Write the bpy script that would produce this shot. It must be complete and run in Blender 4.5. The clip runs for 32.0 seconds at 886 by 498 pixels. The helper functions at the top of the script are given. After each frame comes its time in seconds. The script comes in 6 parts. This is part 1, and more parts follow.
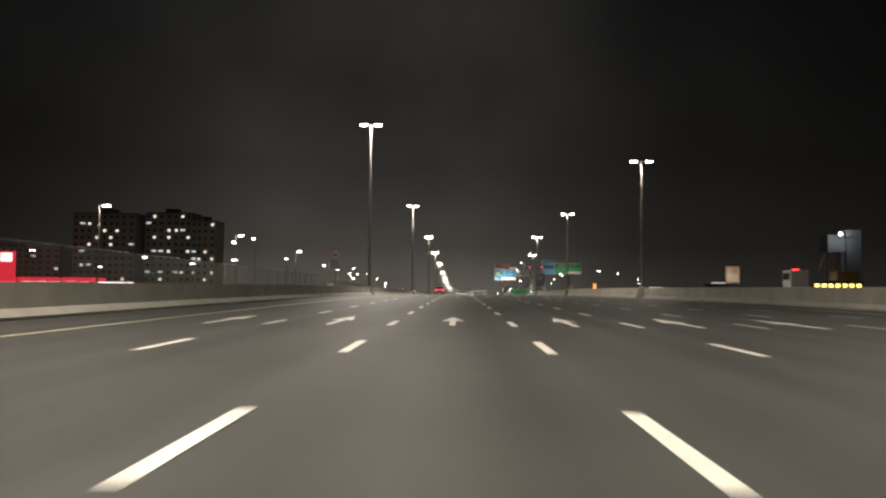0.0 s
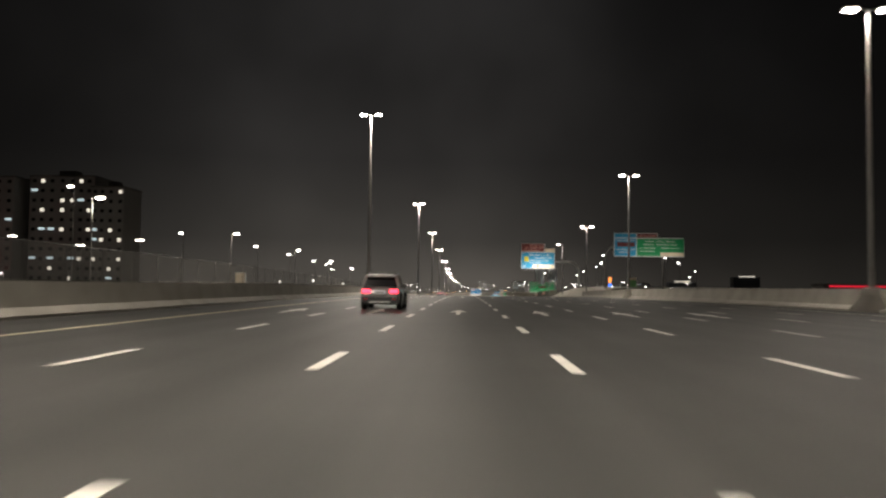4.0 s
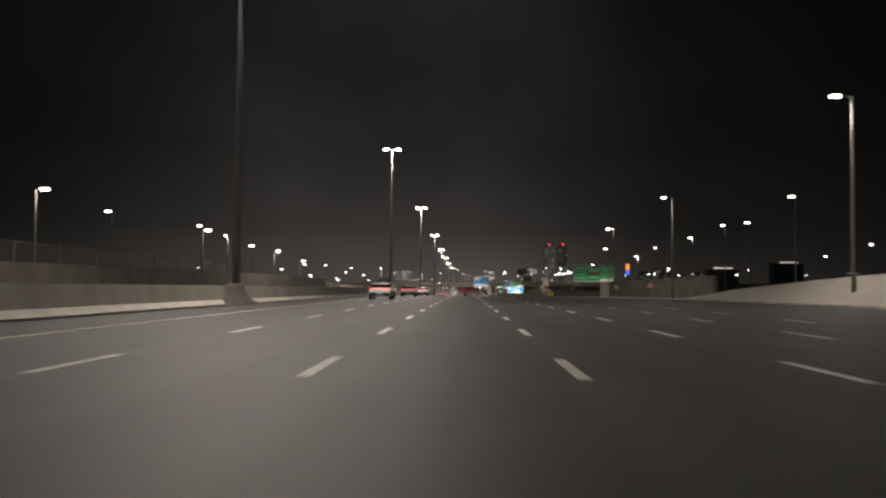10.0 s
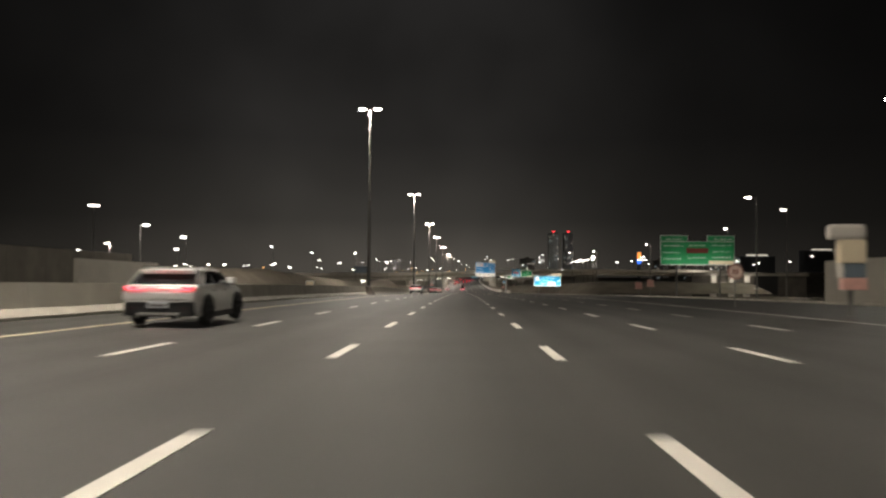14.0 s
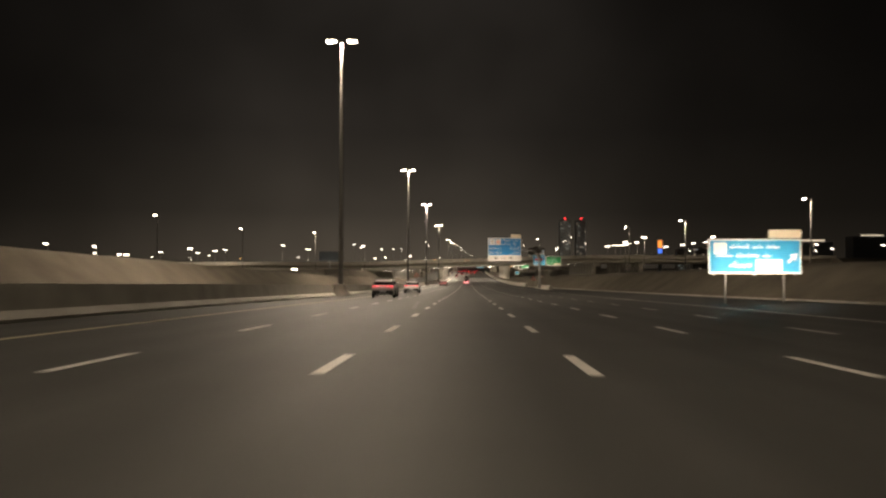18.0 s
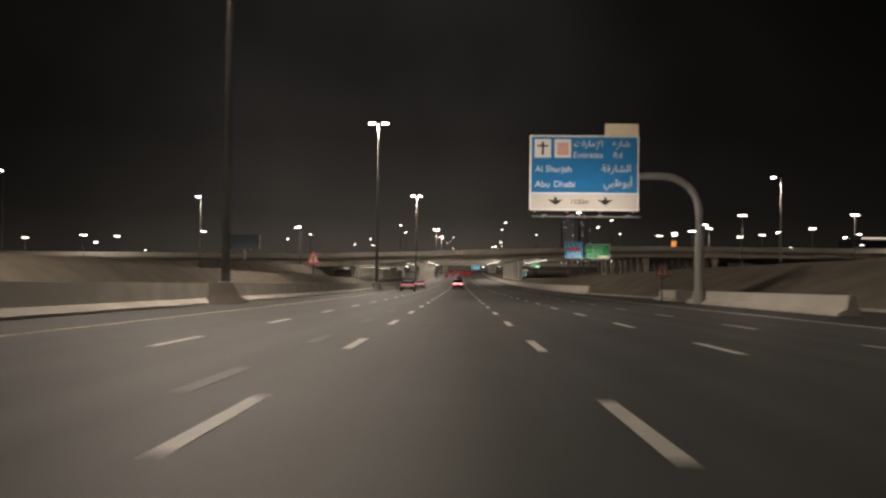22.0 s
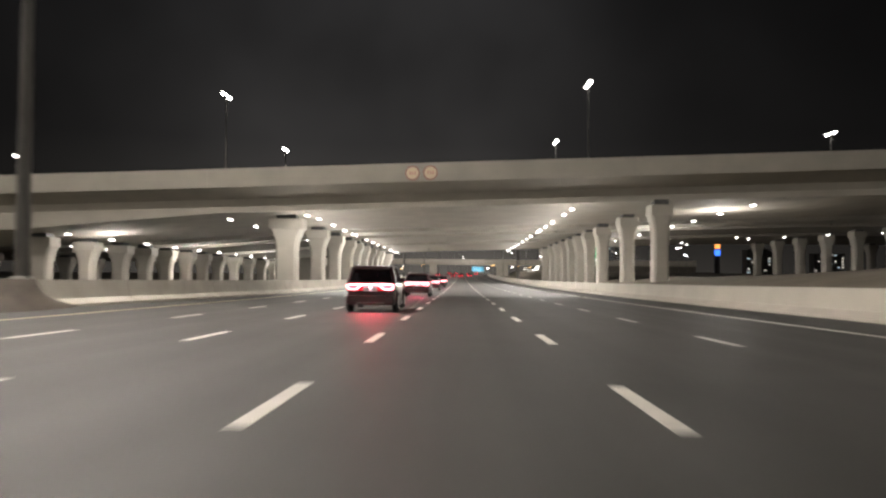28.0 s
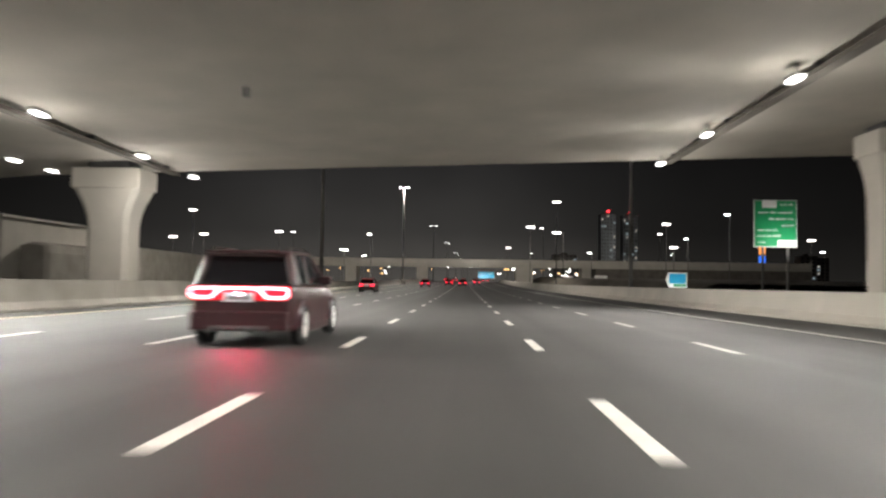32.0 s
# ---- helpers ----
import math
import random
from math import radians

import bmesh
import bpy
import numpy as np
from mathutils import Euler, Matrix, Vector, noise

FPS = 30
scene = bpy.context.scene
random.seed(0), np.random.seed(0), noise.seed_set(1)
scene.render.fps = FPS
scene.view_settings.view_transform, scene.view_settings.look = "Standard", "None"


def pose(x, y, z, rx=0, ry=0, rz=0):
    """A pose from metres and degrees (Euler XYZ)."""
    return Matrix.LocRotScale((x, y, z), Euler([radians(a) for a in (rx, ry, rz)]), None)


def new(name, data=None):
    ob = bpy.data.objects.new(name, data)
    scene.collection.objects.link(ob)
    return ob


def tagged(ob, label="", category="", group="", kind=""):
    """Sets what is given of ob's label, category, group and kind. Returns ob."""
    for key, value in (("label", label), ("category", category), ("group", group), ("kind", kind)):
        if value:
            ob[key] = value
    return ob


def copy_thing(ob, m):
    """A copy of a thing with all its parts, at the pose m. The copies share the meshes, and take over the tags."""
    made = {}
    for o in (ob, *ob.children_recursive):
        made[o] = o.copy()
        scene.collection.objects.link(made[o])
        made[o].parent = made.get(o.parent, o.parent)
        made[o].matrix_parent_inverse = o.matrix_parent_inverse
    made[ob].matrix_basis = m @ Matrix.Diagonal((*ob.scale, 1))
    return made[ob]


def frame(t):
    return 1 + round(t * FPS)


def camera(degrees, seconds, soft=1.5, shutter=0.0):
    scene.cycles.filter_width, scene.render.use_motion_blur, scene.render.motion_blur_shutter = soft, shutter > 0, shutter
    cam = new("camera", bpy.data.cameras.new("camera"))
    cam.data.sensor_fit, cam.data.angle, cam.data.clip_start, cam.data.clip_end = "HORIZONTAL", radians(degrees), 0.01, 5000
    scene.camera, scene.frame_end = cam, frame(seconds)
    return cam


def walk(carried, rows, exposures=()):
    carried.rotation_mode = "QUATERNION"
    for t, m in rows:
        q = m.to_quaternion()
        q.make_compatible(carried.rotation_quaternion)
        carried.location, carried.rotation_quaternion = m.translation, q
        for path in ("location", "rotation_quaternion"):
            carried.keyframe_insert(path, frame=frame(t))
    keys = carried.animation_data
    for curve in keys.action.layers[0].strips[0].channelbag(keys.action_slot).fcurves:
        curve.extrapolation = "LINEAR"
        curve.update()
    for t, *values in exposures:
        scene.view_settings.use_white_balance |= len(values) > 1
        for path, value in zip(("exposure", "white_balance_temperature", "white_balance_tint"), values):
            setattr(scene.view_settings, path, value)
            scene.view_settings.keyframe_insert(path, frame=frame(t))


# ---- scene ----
# The road's long vertical curve: its slope at these stations, straight between them.
STATION = (-60.0, 150.0, 300.0, 450.0, 600.0, 800.0, 1000.0, 1310.0, 1360.0, 1450.0, 1600.0, 2600.0)
SLOPE = (0.01799, 0.00194, -0.01122, -0.02309, -0.03351, -0.02263, -0.00808, 0.00908, -0.030, -0.020, -0.010, -0.008)


def slope(y):
    """The road's slope at y."""
    if y <= STATION[0]:
        return SLOPE[0]
    for a, b, p, q in zip(STATION, STATION[1:], SLOPE, SLOPE[1:]):
        if y <= b:
            return p + (q - p) * (y - a) / (b - a)
    return SLOPE[-1]


def rise(y):
    """The road's height at y."""
    if y <= STATION[0]:
        return SLOPE[0] * (y - STATION[0])
    z = 0.0
    for a, b, p, q in zip(STATION, STATION[1:], SLOPE, SLOPE[1:]):
        if y <= b:
            return z + p * (y - a) + (q - p) * (y - a) ** 2 / (2 * (b - a))
        z += (p + q) / 2 * (b - a)
    return z + SLOPE[-1] * (y - STATION[-1])


def lift(y):
    """How far the town's land lies over the road beyond the second overpass."""
    keys = ((1310, 0.0), (1380, 1.9), (1450, 4.5), (1600, 8.4), (1930, 16.3), (2600, 17.5))
    for (a, p), (b, q) in zip(keys, keys[1:]):
        if y <= b:
            return p + (q - p) * max(0.0, y - a) / (b - a)
    return keys[-1][1]


# ---- camera and path ----
cam = camera(59.45, 32.0, soft=2.4, shutter=0.4)
EYE = 1.195
PATH = [  # seconds, x, y, tilt over the road, lean, heading
    (0, 0.186, -4.596, 2.578, -0.518, 1.169),
    (1, 0.438, 25.533, 2.537, -0.389, 1.303),
    (2, 0.469, 55.541, 2.732, -0.296, 1.870),
    (3, 0.253, 85.330, 2.675, -0.597, 1.813),
    (6, 0.388, 175.589, 2.577, -0.577, 1.352),
    (7, 0.532, 205.721, 2.577, -0.337, 1.603),
    (8, 0.462, 235.740, 2.675, -0.369, 1.814),
    (9, 0.359, 265.754, 2.715, -0.464, 1.686),
    (10, 0.280, 295.925, 2.675, -0.485, 1.662),
    (11, 0.273, 326.319, 2.670, -0.353, 1.734),
    (12, 0.237, 356.866, 2.673, -0.537, 1.690),
    (13, 0.244, 388.185, 2.699, -0.339, 1.568),
    (14, 0.274, 419.638, 2.553, -0.389, 1.503),
    (17, 0.167, 515.454, 2.618, -0.173, 1.783),
    (18, 0.134, 547.806, 2.516, -0.145, 1.756),
    (19, 0.079, 580.065, 2.578, -0.257, 1.650),
    (20, 0.122, 612.626, 2.633, -0.370, 1.649),
    (21, 0.166, 645.310, 2.543, -0.237, 1.647),
    (22, 0.268, 678.589, 2.729, -0.641, 1.248),
    (23, 0.791, 712.343, 2.828, -0.511, 0.695),
    (24, 1.505, 746.608, 2.663, -0.454, 0.654),
    (25, 2.260, 780.755, 2.530, -0.447, 0.831),
    (28, 3.651, 884.639, 2.518, -0.478, 1.337),
    (28.5, 3.770, 901.933, 2.442, -0.379, 1.458),
    (29, 3.833, 919.048, 2.495, -0.570, 1.523),
    (29.5, 3.895, 936.160, 2.532, -0.593, 1.476),
    (30, 3.900, 952.957, 2.583, -0.538, 1.350),
    (31, 4.099, 986.771, 2.620, -0.578, 1.620),
    (32, 4.055, 1020.556, 2.650, -0.810, 1.571),
]
EXPOSURE = [  # seconds, stops, kelvin, tint
    (0, 0.75, 6700, 10), (1, 0.80, 7900, 11), (2, 0.25, 6800, 16), (3, 0.75, 6600, 10), (6, 0.25, 6700, 19), (7, 0.45, 6500, 10), (8, 0.80, 8000, 10), (9, 0.25, 7450, 17), (10, 0.10, 6500, 16),
    (11, 0.55, 6700, 9), (12, 0.45, 7800, 13), (13, 0.0, 6600, 20), (14, 0.35, 6700, 11), (17, 0.25, 6600, 12), (18, 0.25, 8000, 15), (19, 0.10, 7000, 19), (20, 0.45, 6600, 11), (21, 0.45, 7900, 13),
    (22, 0.0, 7100, 17), (23, 0.45, 7250, 13), (24, 0.30, 7300, 15), (25, 0.55, 6500, 14), (28, 0.90, 6400, 13), (29, 0.55, 7900, 13), (30, -0.25, 7300, 13), (31, 0.25, 6400, 10), (32, 0.35, 6250, 12),
]
walk(cam, [(t, pose(x, y, EYE + rise(y), 90 + tilt_ + math.degrees(slope(y)), lean, head)) for t, x, y, tilt_, lean, head in PATH], exposures=EXPOSURE)

# ---- night sky ----
world = bpy.data.worlds.new("night_sky")
scene.world = world
world.use_nodes = True
wn, wl = world.node_tree.nodes, world.node_tree.links
bg = wn["Background"]
tc = wn.new("ShaderNodeTexCoord")
sep = wn.new("ShaderNodeSeparateXYZ")
ramp = wn.new("ShaderNodeValToRGB")
ramp.color_ramp.elements[0].position, ramp.color_ramp.elements[0].color = 0.0, (0.0700, 0.0640, 0.0550, 1)
ramp.color_ramp.elements[1].position, ramp.color_ramp.elements[1].color = 0.50, (0.0100, 0.0099, 0.0098, 1)
for pos_, c_ in ((0.06, (0.0330, 0.0310, 0.0275)), (0.16, (0.0180, 0.0172, 0.0163)), (0.32, (0.0150, 0.0146, 0.0143))):
    ramp.color_ramp.elements.new(pos_).color = (*c_, 1)
# thin uneven cloud
haze = wn.new("ShaderNodeTexNoise")
haze.inputs["Scale"].default_value, haze.inputs["Detail"].default_value = 3.2, 3.0
cloud = wn.new("ShaderNodeMapRange")
for key_, v_ in (("From Min", 0.30), ("From Max", 0.70), ("To Min", 0.55), ("To Max", 1.15)):
    cloud.inputs[key_].default_value = v_
mixn = wn.new("ShaderNodeMix")
mixn.data_type, mixn.blend_type, mixn.inputs["Factor"].default_value = "RGBA", "MULTIPLY", 1.0
wl.new(tc.outputs["Generated"], sep.inputs[0])
wl.new(sep.outputs["Z"], ramp.inputs[0])
wl.new(tc.outputs["Generated"], haze.inputs["Vector"])
wl.new(haze.outputs["Fac"], cloud.inputs["Value"])
wl.new(ramp.outputs["Color"], mixn.inputs["A"])
wl.new(cloud.outputs["Result"], mixn.inputs["B"])


def sky_math(kind, a, b=None, c=None):
    m = wn.new("ShaderNodeMath")
    m.operation = kind
    for slot, v in enumerate((a, b, c)):
        if isinstance(v, (int, float)):
            m.inputs[slot].default_value = v
        elif v is not None:
            wl.new(v, m.inputs[slot])
    return m.outputs[0]


# the town's glow, with windscreen glare of the lamps put into it, is strongest ahead, over the lit highway, and fades
# to the open desert on the other side
aside = sky_math("ADD", sep.outputs["X"], 0.09)
over = sky_math("EXPONENT", sky_math("MULTIPLY", sky_math("MULTIPLY", aside, aside), -13.0))
forward = sky_math("MAXIMUM", sep.outputs["Y"], 0.0)
wl.new(sky_math("MULTIPLY_ADD", sky_math("MULTIPLY", over, forward), 1.05, 0.15), bg.inputs["Strength"])
wl.new(mixn.outputs["Result"], bg.inputs["Color"])

POST_W, SIDE_W, DECK_W, SIGN_W = 13000.0, 1000.0, 285.0, 330.0


def lamp(name, kind, loc, power, color=(1.0, 0.93, 0.80), size=1.0, aim=(0, 0, 0)):
    data = bpy.data.lights.new(name, kind)
    data.energy, data.color = power, color
    if kind == "AREA":
        data.shape, data.size = "DISK", size
    else:
        data.shadow_soft_size = size
    ob = new(name, data)
    ob.matrix_basis = pose(*loc, *aim)
    return ob


# ---- materials ----
def material(name, color, rough=0.6, metal=0.0, tint=None, scale=4.0, fine=60.0, bump=0.15, amount=0.5, random=0.0, spec=0.5, coat=0.0):
    m = bpy.data.materials.new(name)
    m.use_nodes = True
    n, l = m.node_tree.nodes, m.node_tree.links
    p = n["Principled BSDF"]
    p.inputs["Roughness"].default_value, p.inputs["Metallic"].default_value = rough, metal
    p.inputs["Specular IOR Level"].default_value = spec
    p.inputs["Coat Weight"].default_value = coat
    if tint is None:
        tint = tuple(c * 0.65 for c in color)
    co = n.new("ShaderNodeTexCoord")
    geo = n.new("ShaderNodeNewGeometry")
    big, small = n.new("ShaderNodeTexNoise"), n.new("ShaderNodeTexNoise")
    big.inputs["Scale"].default_value, big.inputs["Detail"].default_value = scale, 5.0
    small.inputs["Scale"].default_value, small.inputs["Detail"].default_value = fine, 3.0
    for t in (big, small):
        l.new(geo.outputs["Position"], t.inputs["Vector"])
    both = n.new("ShaderNodeMath")
    both.operation = "MULTIPLY_ADD"
    both.inputs[1].default_value = 0.35
    l.new(small.outputs["Fac"], both.inputs[0])
    l.new(big.outputs["Fac"], both.inputs[2])
    rng = n.new("ShaderNodeMapRange")
    rng.inputs["From Min"].default_value, rng.inputs["From Max"].default_value = 0.45, 0.95
    rng.inputs["To Max"].default_value = amount
    l.new(both.outputs[0], rng.inputs["Value"])
    mix = n.new("ShaderNodeMix")
    mix.data_type = "RGBA"
    mix.inputs["A"].default_value, mix.inputs["B"].default_value = (*color, 1), (*tint, 1)
    l.new(rng.outputs["Result"], mix.inputs["Factor"])
    out = mix.outputs["Result"]
    if random:
        info = n.new("ShaderNodeObjectInfo")
        hsv = n.new("ShaderNodeHueSaturation")
        vr = n.new("ShaderNodeMapRange")
        vr.inputs["To Min"].default_value, vr.inputs["To Max"].default_value = 1 - random, 1 + random
        l.new(info.outputs["Random"], vr.inputs["Value"])
        l.new(vr.outputs["Result"], hsv.inputs["Value"])
        l.new(out, hsv.inputs["Color"])
        out = hsv.outputs["Color"]
    l.new(out, p.inputs["Base Color"])
    if bump:
        b = n.new("ShaderNodeBump")
        b.inputs["Strength"].default_value, b.inputs["Distance"].default_value = bump, 0.02
        l.new(both.outputs[0], b.inputs["Height"])
        l.new(b.outputs["Normal"], p.inputs["Normal"])
    return m


def glow(name, color, strength):
    m = bpy.data.materials.new(name)
    m.use_nodes = True
    p = m.node_tree.nodes["Principled BSDF"]
    p.inputs["Base Color"].default_value = (*color, 1)
    p.inputs["Emission Color"].default_value = (*color, 1)
    p.inputs["Emission Strength"].default_value = strength
    return m


def road_material():
    """Asphalt with aggregate grain, patches and darker wheel tracks along the lanes."""
    m = material("asphalt", (0.056, 0.054, 0.051), 0.62, tint=(0.034, 0.033, 0.031), scale=0.35, fine=45.0, bump=0.35, amount=0.75, spec=0.35)
    n, l = m.node_tree.nodes, m.node_tree.links
    p = n["Principled BSDF"]
    geo = n.new("ShaderNodeNewGeometry")
    sepx = n.new("ShaderNodeSeparateXYZ")
    l.new(geo.outputs["Position"], sepx.inputs[0])
    wave = n.new("ShaderNodeMath")
    wave.operation = "MULTIPLY"
    wave.inputs[1].default_value = 2 * math.pi / 1.825
    l.new(sepx.outputs["X"], wave.inputs[0])
    cosn = n.new("ShaderNodeMath")
    cosn.operation = "COSINE"
    l.new(wave.outputs[0], cosn.inputs[0])
    streak = n.new("ShaderNodeTexNoise")
    streak.inputs["Scale"].default_value, streak.inputs["Detail"].default_value = 1.0, 4.0
    mp = n.new("ShaderNodeMapping")
    mp.inputs["Scale"].default_value = (1.3, 0.02, 1.0)
    l.new(geo.outputs["Position"], mp.inputs["Vector"])
    l.new(mp.outputs["Vector"], streak.inputs["Vector"])
    mul = n.new("ShaderNodeMath")
    mul.operation = "MULTIPLY_ADD"
    mul.inputs[1].default_value, mul.inputs[2].default_value = 0.10, 0.62
    l.new(cosn.outputs[0], mul.inputs[0])
    add = n.new("ShaderNodeMath")
    add.operation = "MULTIPLY_ADD"
    add.inputs[1].default_value = 0.75
    l.new(streak.outputs["Fac"], add.inputs[0])
    l.new(mul.outputs[0], add.inputs[2])
    old = p.inputs["Base Color"].links[0].from_socket
    mixc = n.new("ShaderNodeMix")
    mixc.data_type, mixc.blend_type, mixc.inputs["Factor"].default_value = "RGBA", "MULTIPLY", 1.0
    l.new(old, mixc.inputs["A"])
    l.new(add.outputs[0], mixc.inputs["B"])
    l.new(mixc.outputs["Result"], p.inputs["Base Color"])
    return m


M_ASPHALT = road_material()
M_SAND = material("sand", (0.20, 0.176, 0.143), 0.95, tint=(0.115, 0.102, 0.083), scale=0.25, fine=9.0, bump=0.5, amount=0.9, spec=0.1)
M_CONC = material("concrete", (0.36, 0.335, 0.295), 0.85, tint=(0.22, 0.205, 0.18), scale=0.6, fine=25.0, bump=0.2, amount=0.8, random=0.08, spec=0.25)
M_CONC_PALE = material("pale_concrete", (0.47, 0.44, 0.385), 0.8, tint=(0.36, 0.34, 0.30), scale=0.4, fine=18.0, bump=0.15, amount=0.8, random=0.05, spec=0.25)
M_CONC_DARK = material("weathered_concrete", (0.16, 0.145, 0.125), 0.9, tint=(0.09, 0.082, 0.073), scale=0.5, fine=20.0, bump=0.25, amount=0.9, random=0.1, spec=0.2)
M_KERB = material("kerb_paint", (0.50, 0.47, 0.41), 0.8, tint=(0.30, 0.28, 0.24), scale=1.5, fine=30.0, amount=0.9, random=0.15, spec=0.2)
M_LINE = material("white_road_paint", (0.80, 0.77, 0.70), 0.55, tint=(0.52, 0.50, 0.46), scale=3.0, fine=60.0, bump=0.2, amount=0.8, random=0.08)
M_YLINE = material("yellow_road_paint", (0.66, 0.58, 0.38), 0.55, tint=(0.40, 0.36, 0.25), scale=2.0, fine=60.0, amount=0.8)
# outer lines: the missing headlight is put into a duller paint colour
M_LINE_OFFBEAM = material("faded_road_paint", (0.55, 0.53, 0.48), 0.55, tint=(0.26, 0.25, 0.23), scale=2.5, fine=50.0, bump=0.2, amount=1.0)
M_PEDESTAL = material("grimy_concrete", (0.075, 0.064, 0.054), 0.9, tint=(0.04, 0.035, 0.03), scale=1.2, fine=20.0, bump=0.3, amount=0.9, spec=0.2)
M_GHOST = material("worn_road_paint", (0.098, 0.095, 0.090), 0.6, tint=(0.065, 0.063, 0.060), scale=1.0, fine=40.0, amount=0.9)
M_STEEL = material("galvanised_steel", (0.42, 0.42, 0.40), 0.45, metal=0.6, tint=(0.30, 0.30, 0.29), scale=2.0, fine=30.0, bump=0.05)
M_DARKSTEEL = material("dark_steel", (0.10, 0.10, 0.10), 0.5, metal=0.4, scale=2.0, fine=30.0, bump=0.05)
M_POLE = material("weathered_galvanised_pole", (0.17, 0.165, 0.155), 0.65, metal=0.2, tint=(0.11, 0.107, 0.10), scale=2.0, fine=30.0, bump=0.05)
M_SIGNBACK = material("sign_back", (0.30, 0.30, 0.30), 0.5, metal=0.5, bump=0.03)
M_LAMP = glow("lamp_lens", (1.0, 0.95, 0.82), 30.0)
M_LAMP_COOL = glow("cool_lamp_lens", (0.95, 1.0, 0.97), 10.0)
M_LAMP_FAR = glow("far_lamp_lens", (1.0, 0.97, 0.88), 10.0)
M_LAMP_ORANGE = glow("sodium_lamp_lens", (1.0, 0.55, 0.18), 5.0)
M_DECKLAMP = glow("deck_lamp_lens", (1.0, 0.97, 0.90), 9.0)
M_TAIL = glow("red_tail_lens", (1.0, 0.03, 0.06), 4.0)
M_TAILDIM = glow("dim_red_tail_lens", (0.9, 0.01, 0.03), 0.7)
# weak emission that imitates the tail lights' bloom on the bodywork
M_TAILBLOOM = glow("red_tail_panel", (0.75, 0.01, 0.025), 0.30)
M_TAILHOT = glow("bright_tail_lens", (1.0, 0.36, 0.40), 5.0)
M_TAILTHIN = glow("thin_red_lens", (1.0, 0.05, 0.10), 0.9)
M_TAILHOOK = glow("hooked_tail_lens", (1.0, 0.30, 0.36), 1.5)
M_BEACON = glow("red_beacon_lens", (1.0, 0.04, 0.05), 3.0)
M_BLUEGLOW = glow("blue_sign_light", (0.05, 0.2, 1.0), 1.2)
M_ORANGEGLOW = glow("orange_sign_light", (1.0, 0.35, 0.08), 1.1)
M_AMBER = glow("amber_marker_lens", (1.0, 0.62, 0.12), 3.0)
M_REDGLOW = glow("red_fascia_light", (0.9, 0.03, 0.06), 0.6)
M_WHITEGLOW = glow("white_fascia_light", (1.0, 0.85, 0.85), 1.6)
M_WINLIT = glow("lit_window", (1.0, 0.93, 0.78), 0.6)
M_WINCOOL = glow("cool_lit_window", (0.75, 0.95, 1.0), 0.45)
M_WINDIM = material("dark_window", (0.015, 0.016, 0.018), 0.15, bump=0.0)
M_BLUE = material("blue_sign_sheeting", (0.014, 0.20, 0.46), 0.35, tint=(0.013, 0.175, 0.41), scale=1.0, bump=0.0)
M_CYAN = material("light_blue_sign_sheeting", (0.02, 0.30, 0.52), 0.35, tint=(0.02, 0.26, 0.46), scale=1.0, bump=0.0)
M_GREEN = material("green_sign_sheeting", (0.02, 0.30, 0.11), 0.35, tint=(0.02, 0.25, 0.09), scale=1.0, bump=0.0)
M_BROWN = material("brown_sign_sheeting", (0.16, 0.035, 0.03), 0.35, tint=(0.13, 0.03, 0.025), scale=1.0, bump=0.0)
M_WHITE = material("white_sign_sheeting", (0.80, 0.79, 0.75), 0.35, tint=(0.70, 0.69, 0.65), scale=1.0, bump=0.0)
M_GREYBLUE = material("grey_blue_panel", (0.16, 0.20, 0.24), 0.4, tint=(0.12, 0.15, 0.18), scale=1.0, bump=0.0)
M_PALEGREEN = material("pale_green_enamel", (0.22, 0.50, 0.20), 0.5, tint=(0.16, 0.40, 0.15), scale=0.8, bump=0.0)
M_STRIP = material("dusty_white_sheeting", (0.62, 0.58, 0.53), 0.4, tint=(0.53, 0.49, 0.44), scale=0.8, bump=0.0)
M_CREAM = material("cream_sign_sheeting", (0.80, 0.68, 0.50), 0.35, tint=(0.72, 0.60, 0.43), scale=1.0, bump=0.0)
M_SIGNRED = material("red_sign_sheeting", (0.60, 0.03, 0.03), 0.35, bump=0.0)
M_SIGNYEL = material("yellow_sign_sheeting", (0.75, 0.60, 0.05), 0.35, bump=0.0)
M_BLACK = material("black_sign_film", (0.02, 0.02, 0.02), 0.4, bump=0.0)
M_PINK = material("pink_sign_sheeting", (0.75, 0.42, 0.36), 0.4, bump=0.0)
M_FADED = material("faded_red_sheeting", (0.46, 0.24, 0.20), 0.5, bump=0.0)
M_FADERED = material("faded_red_sheeting", (0.66, 0.13, 0.10), 0.4, tint=(0.56, 0.10, 0.08), bump=0.0)
M_PALEPINK = material("pale_pink_sheeting", (0.80, 0.62, 0.54), 0.4, bump=0.0)
M_WHITECAR = material("white_car_paint", (0.80, 0.79, 0.78), 0.28, scale=0.8, bump=0.0, amount=0.15, coat=0.8)
M_DARKCAR = material("dark_red_car_paint", (0.036, 0.006, 0.009), 0.30, scale=0.8, bump=0.0, amount=0.2, coat=0.4)
M_GREYCAR = material("silver_car_paint", (0.34, 0.33, 0.32), 0.3, metal=0.4, scale=0.8, bump=0.0, amount=0.2, coat=0.7)
M_REDCAR = material("red_car_paint", (0.28, 0.03, 0.03), 0.3, scale=0.8, bump=0.0, amount=0.2, coat=0.8)
M_GLASS = material("tinted_car_glass", (0.012, 0.012, 0.014), 0.06, scale=0.8, bump=0.0, amount=0.1)
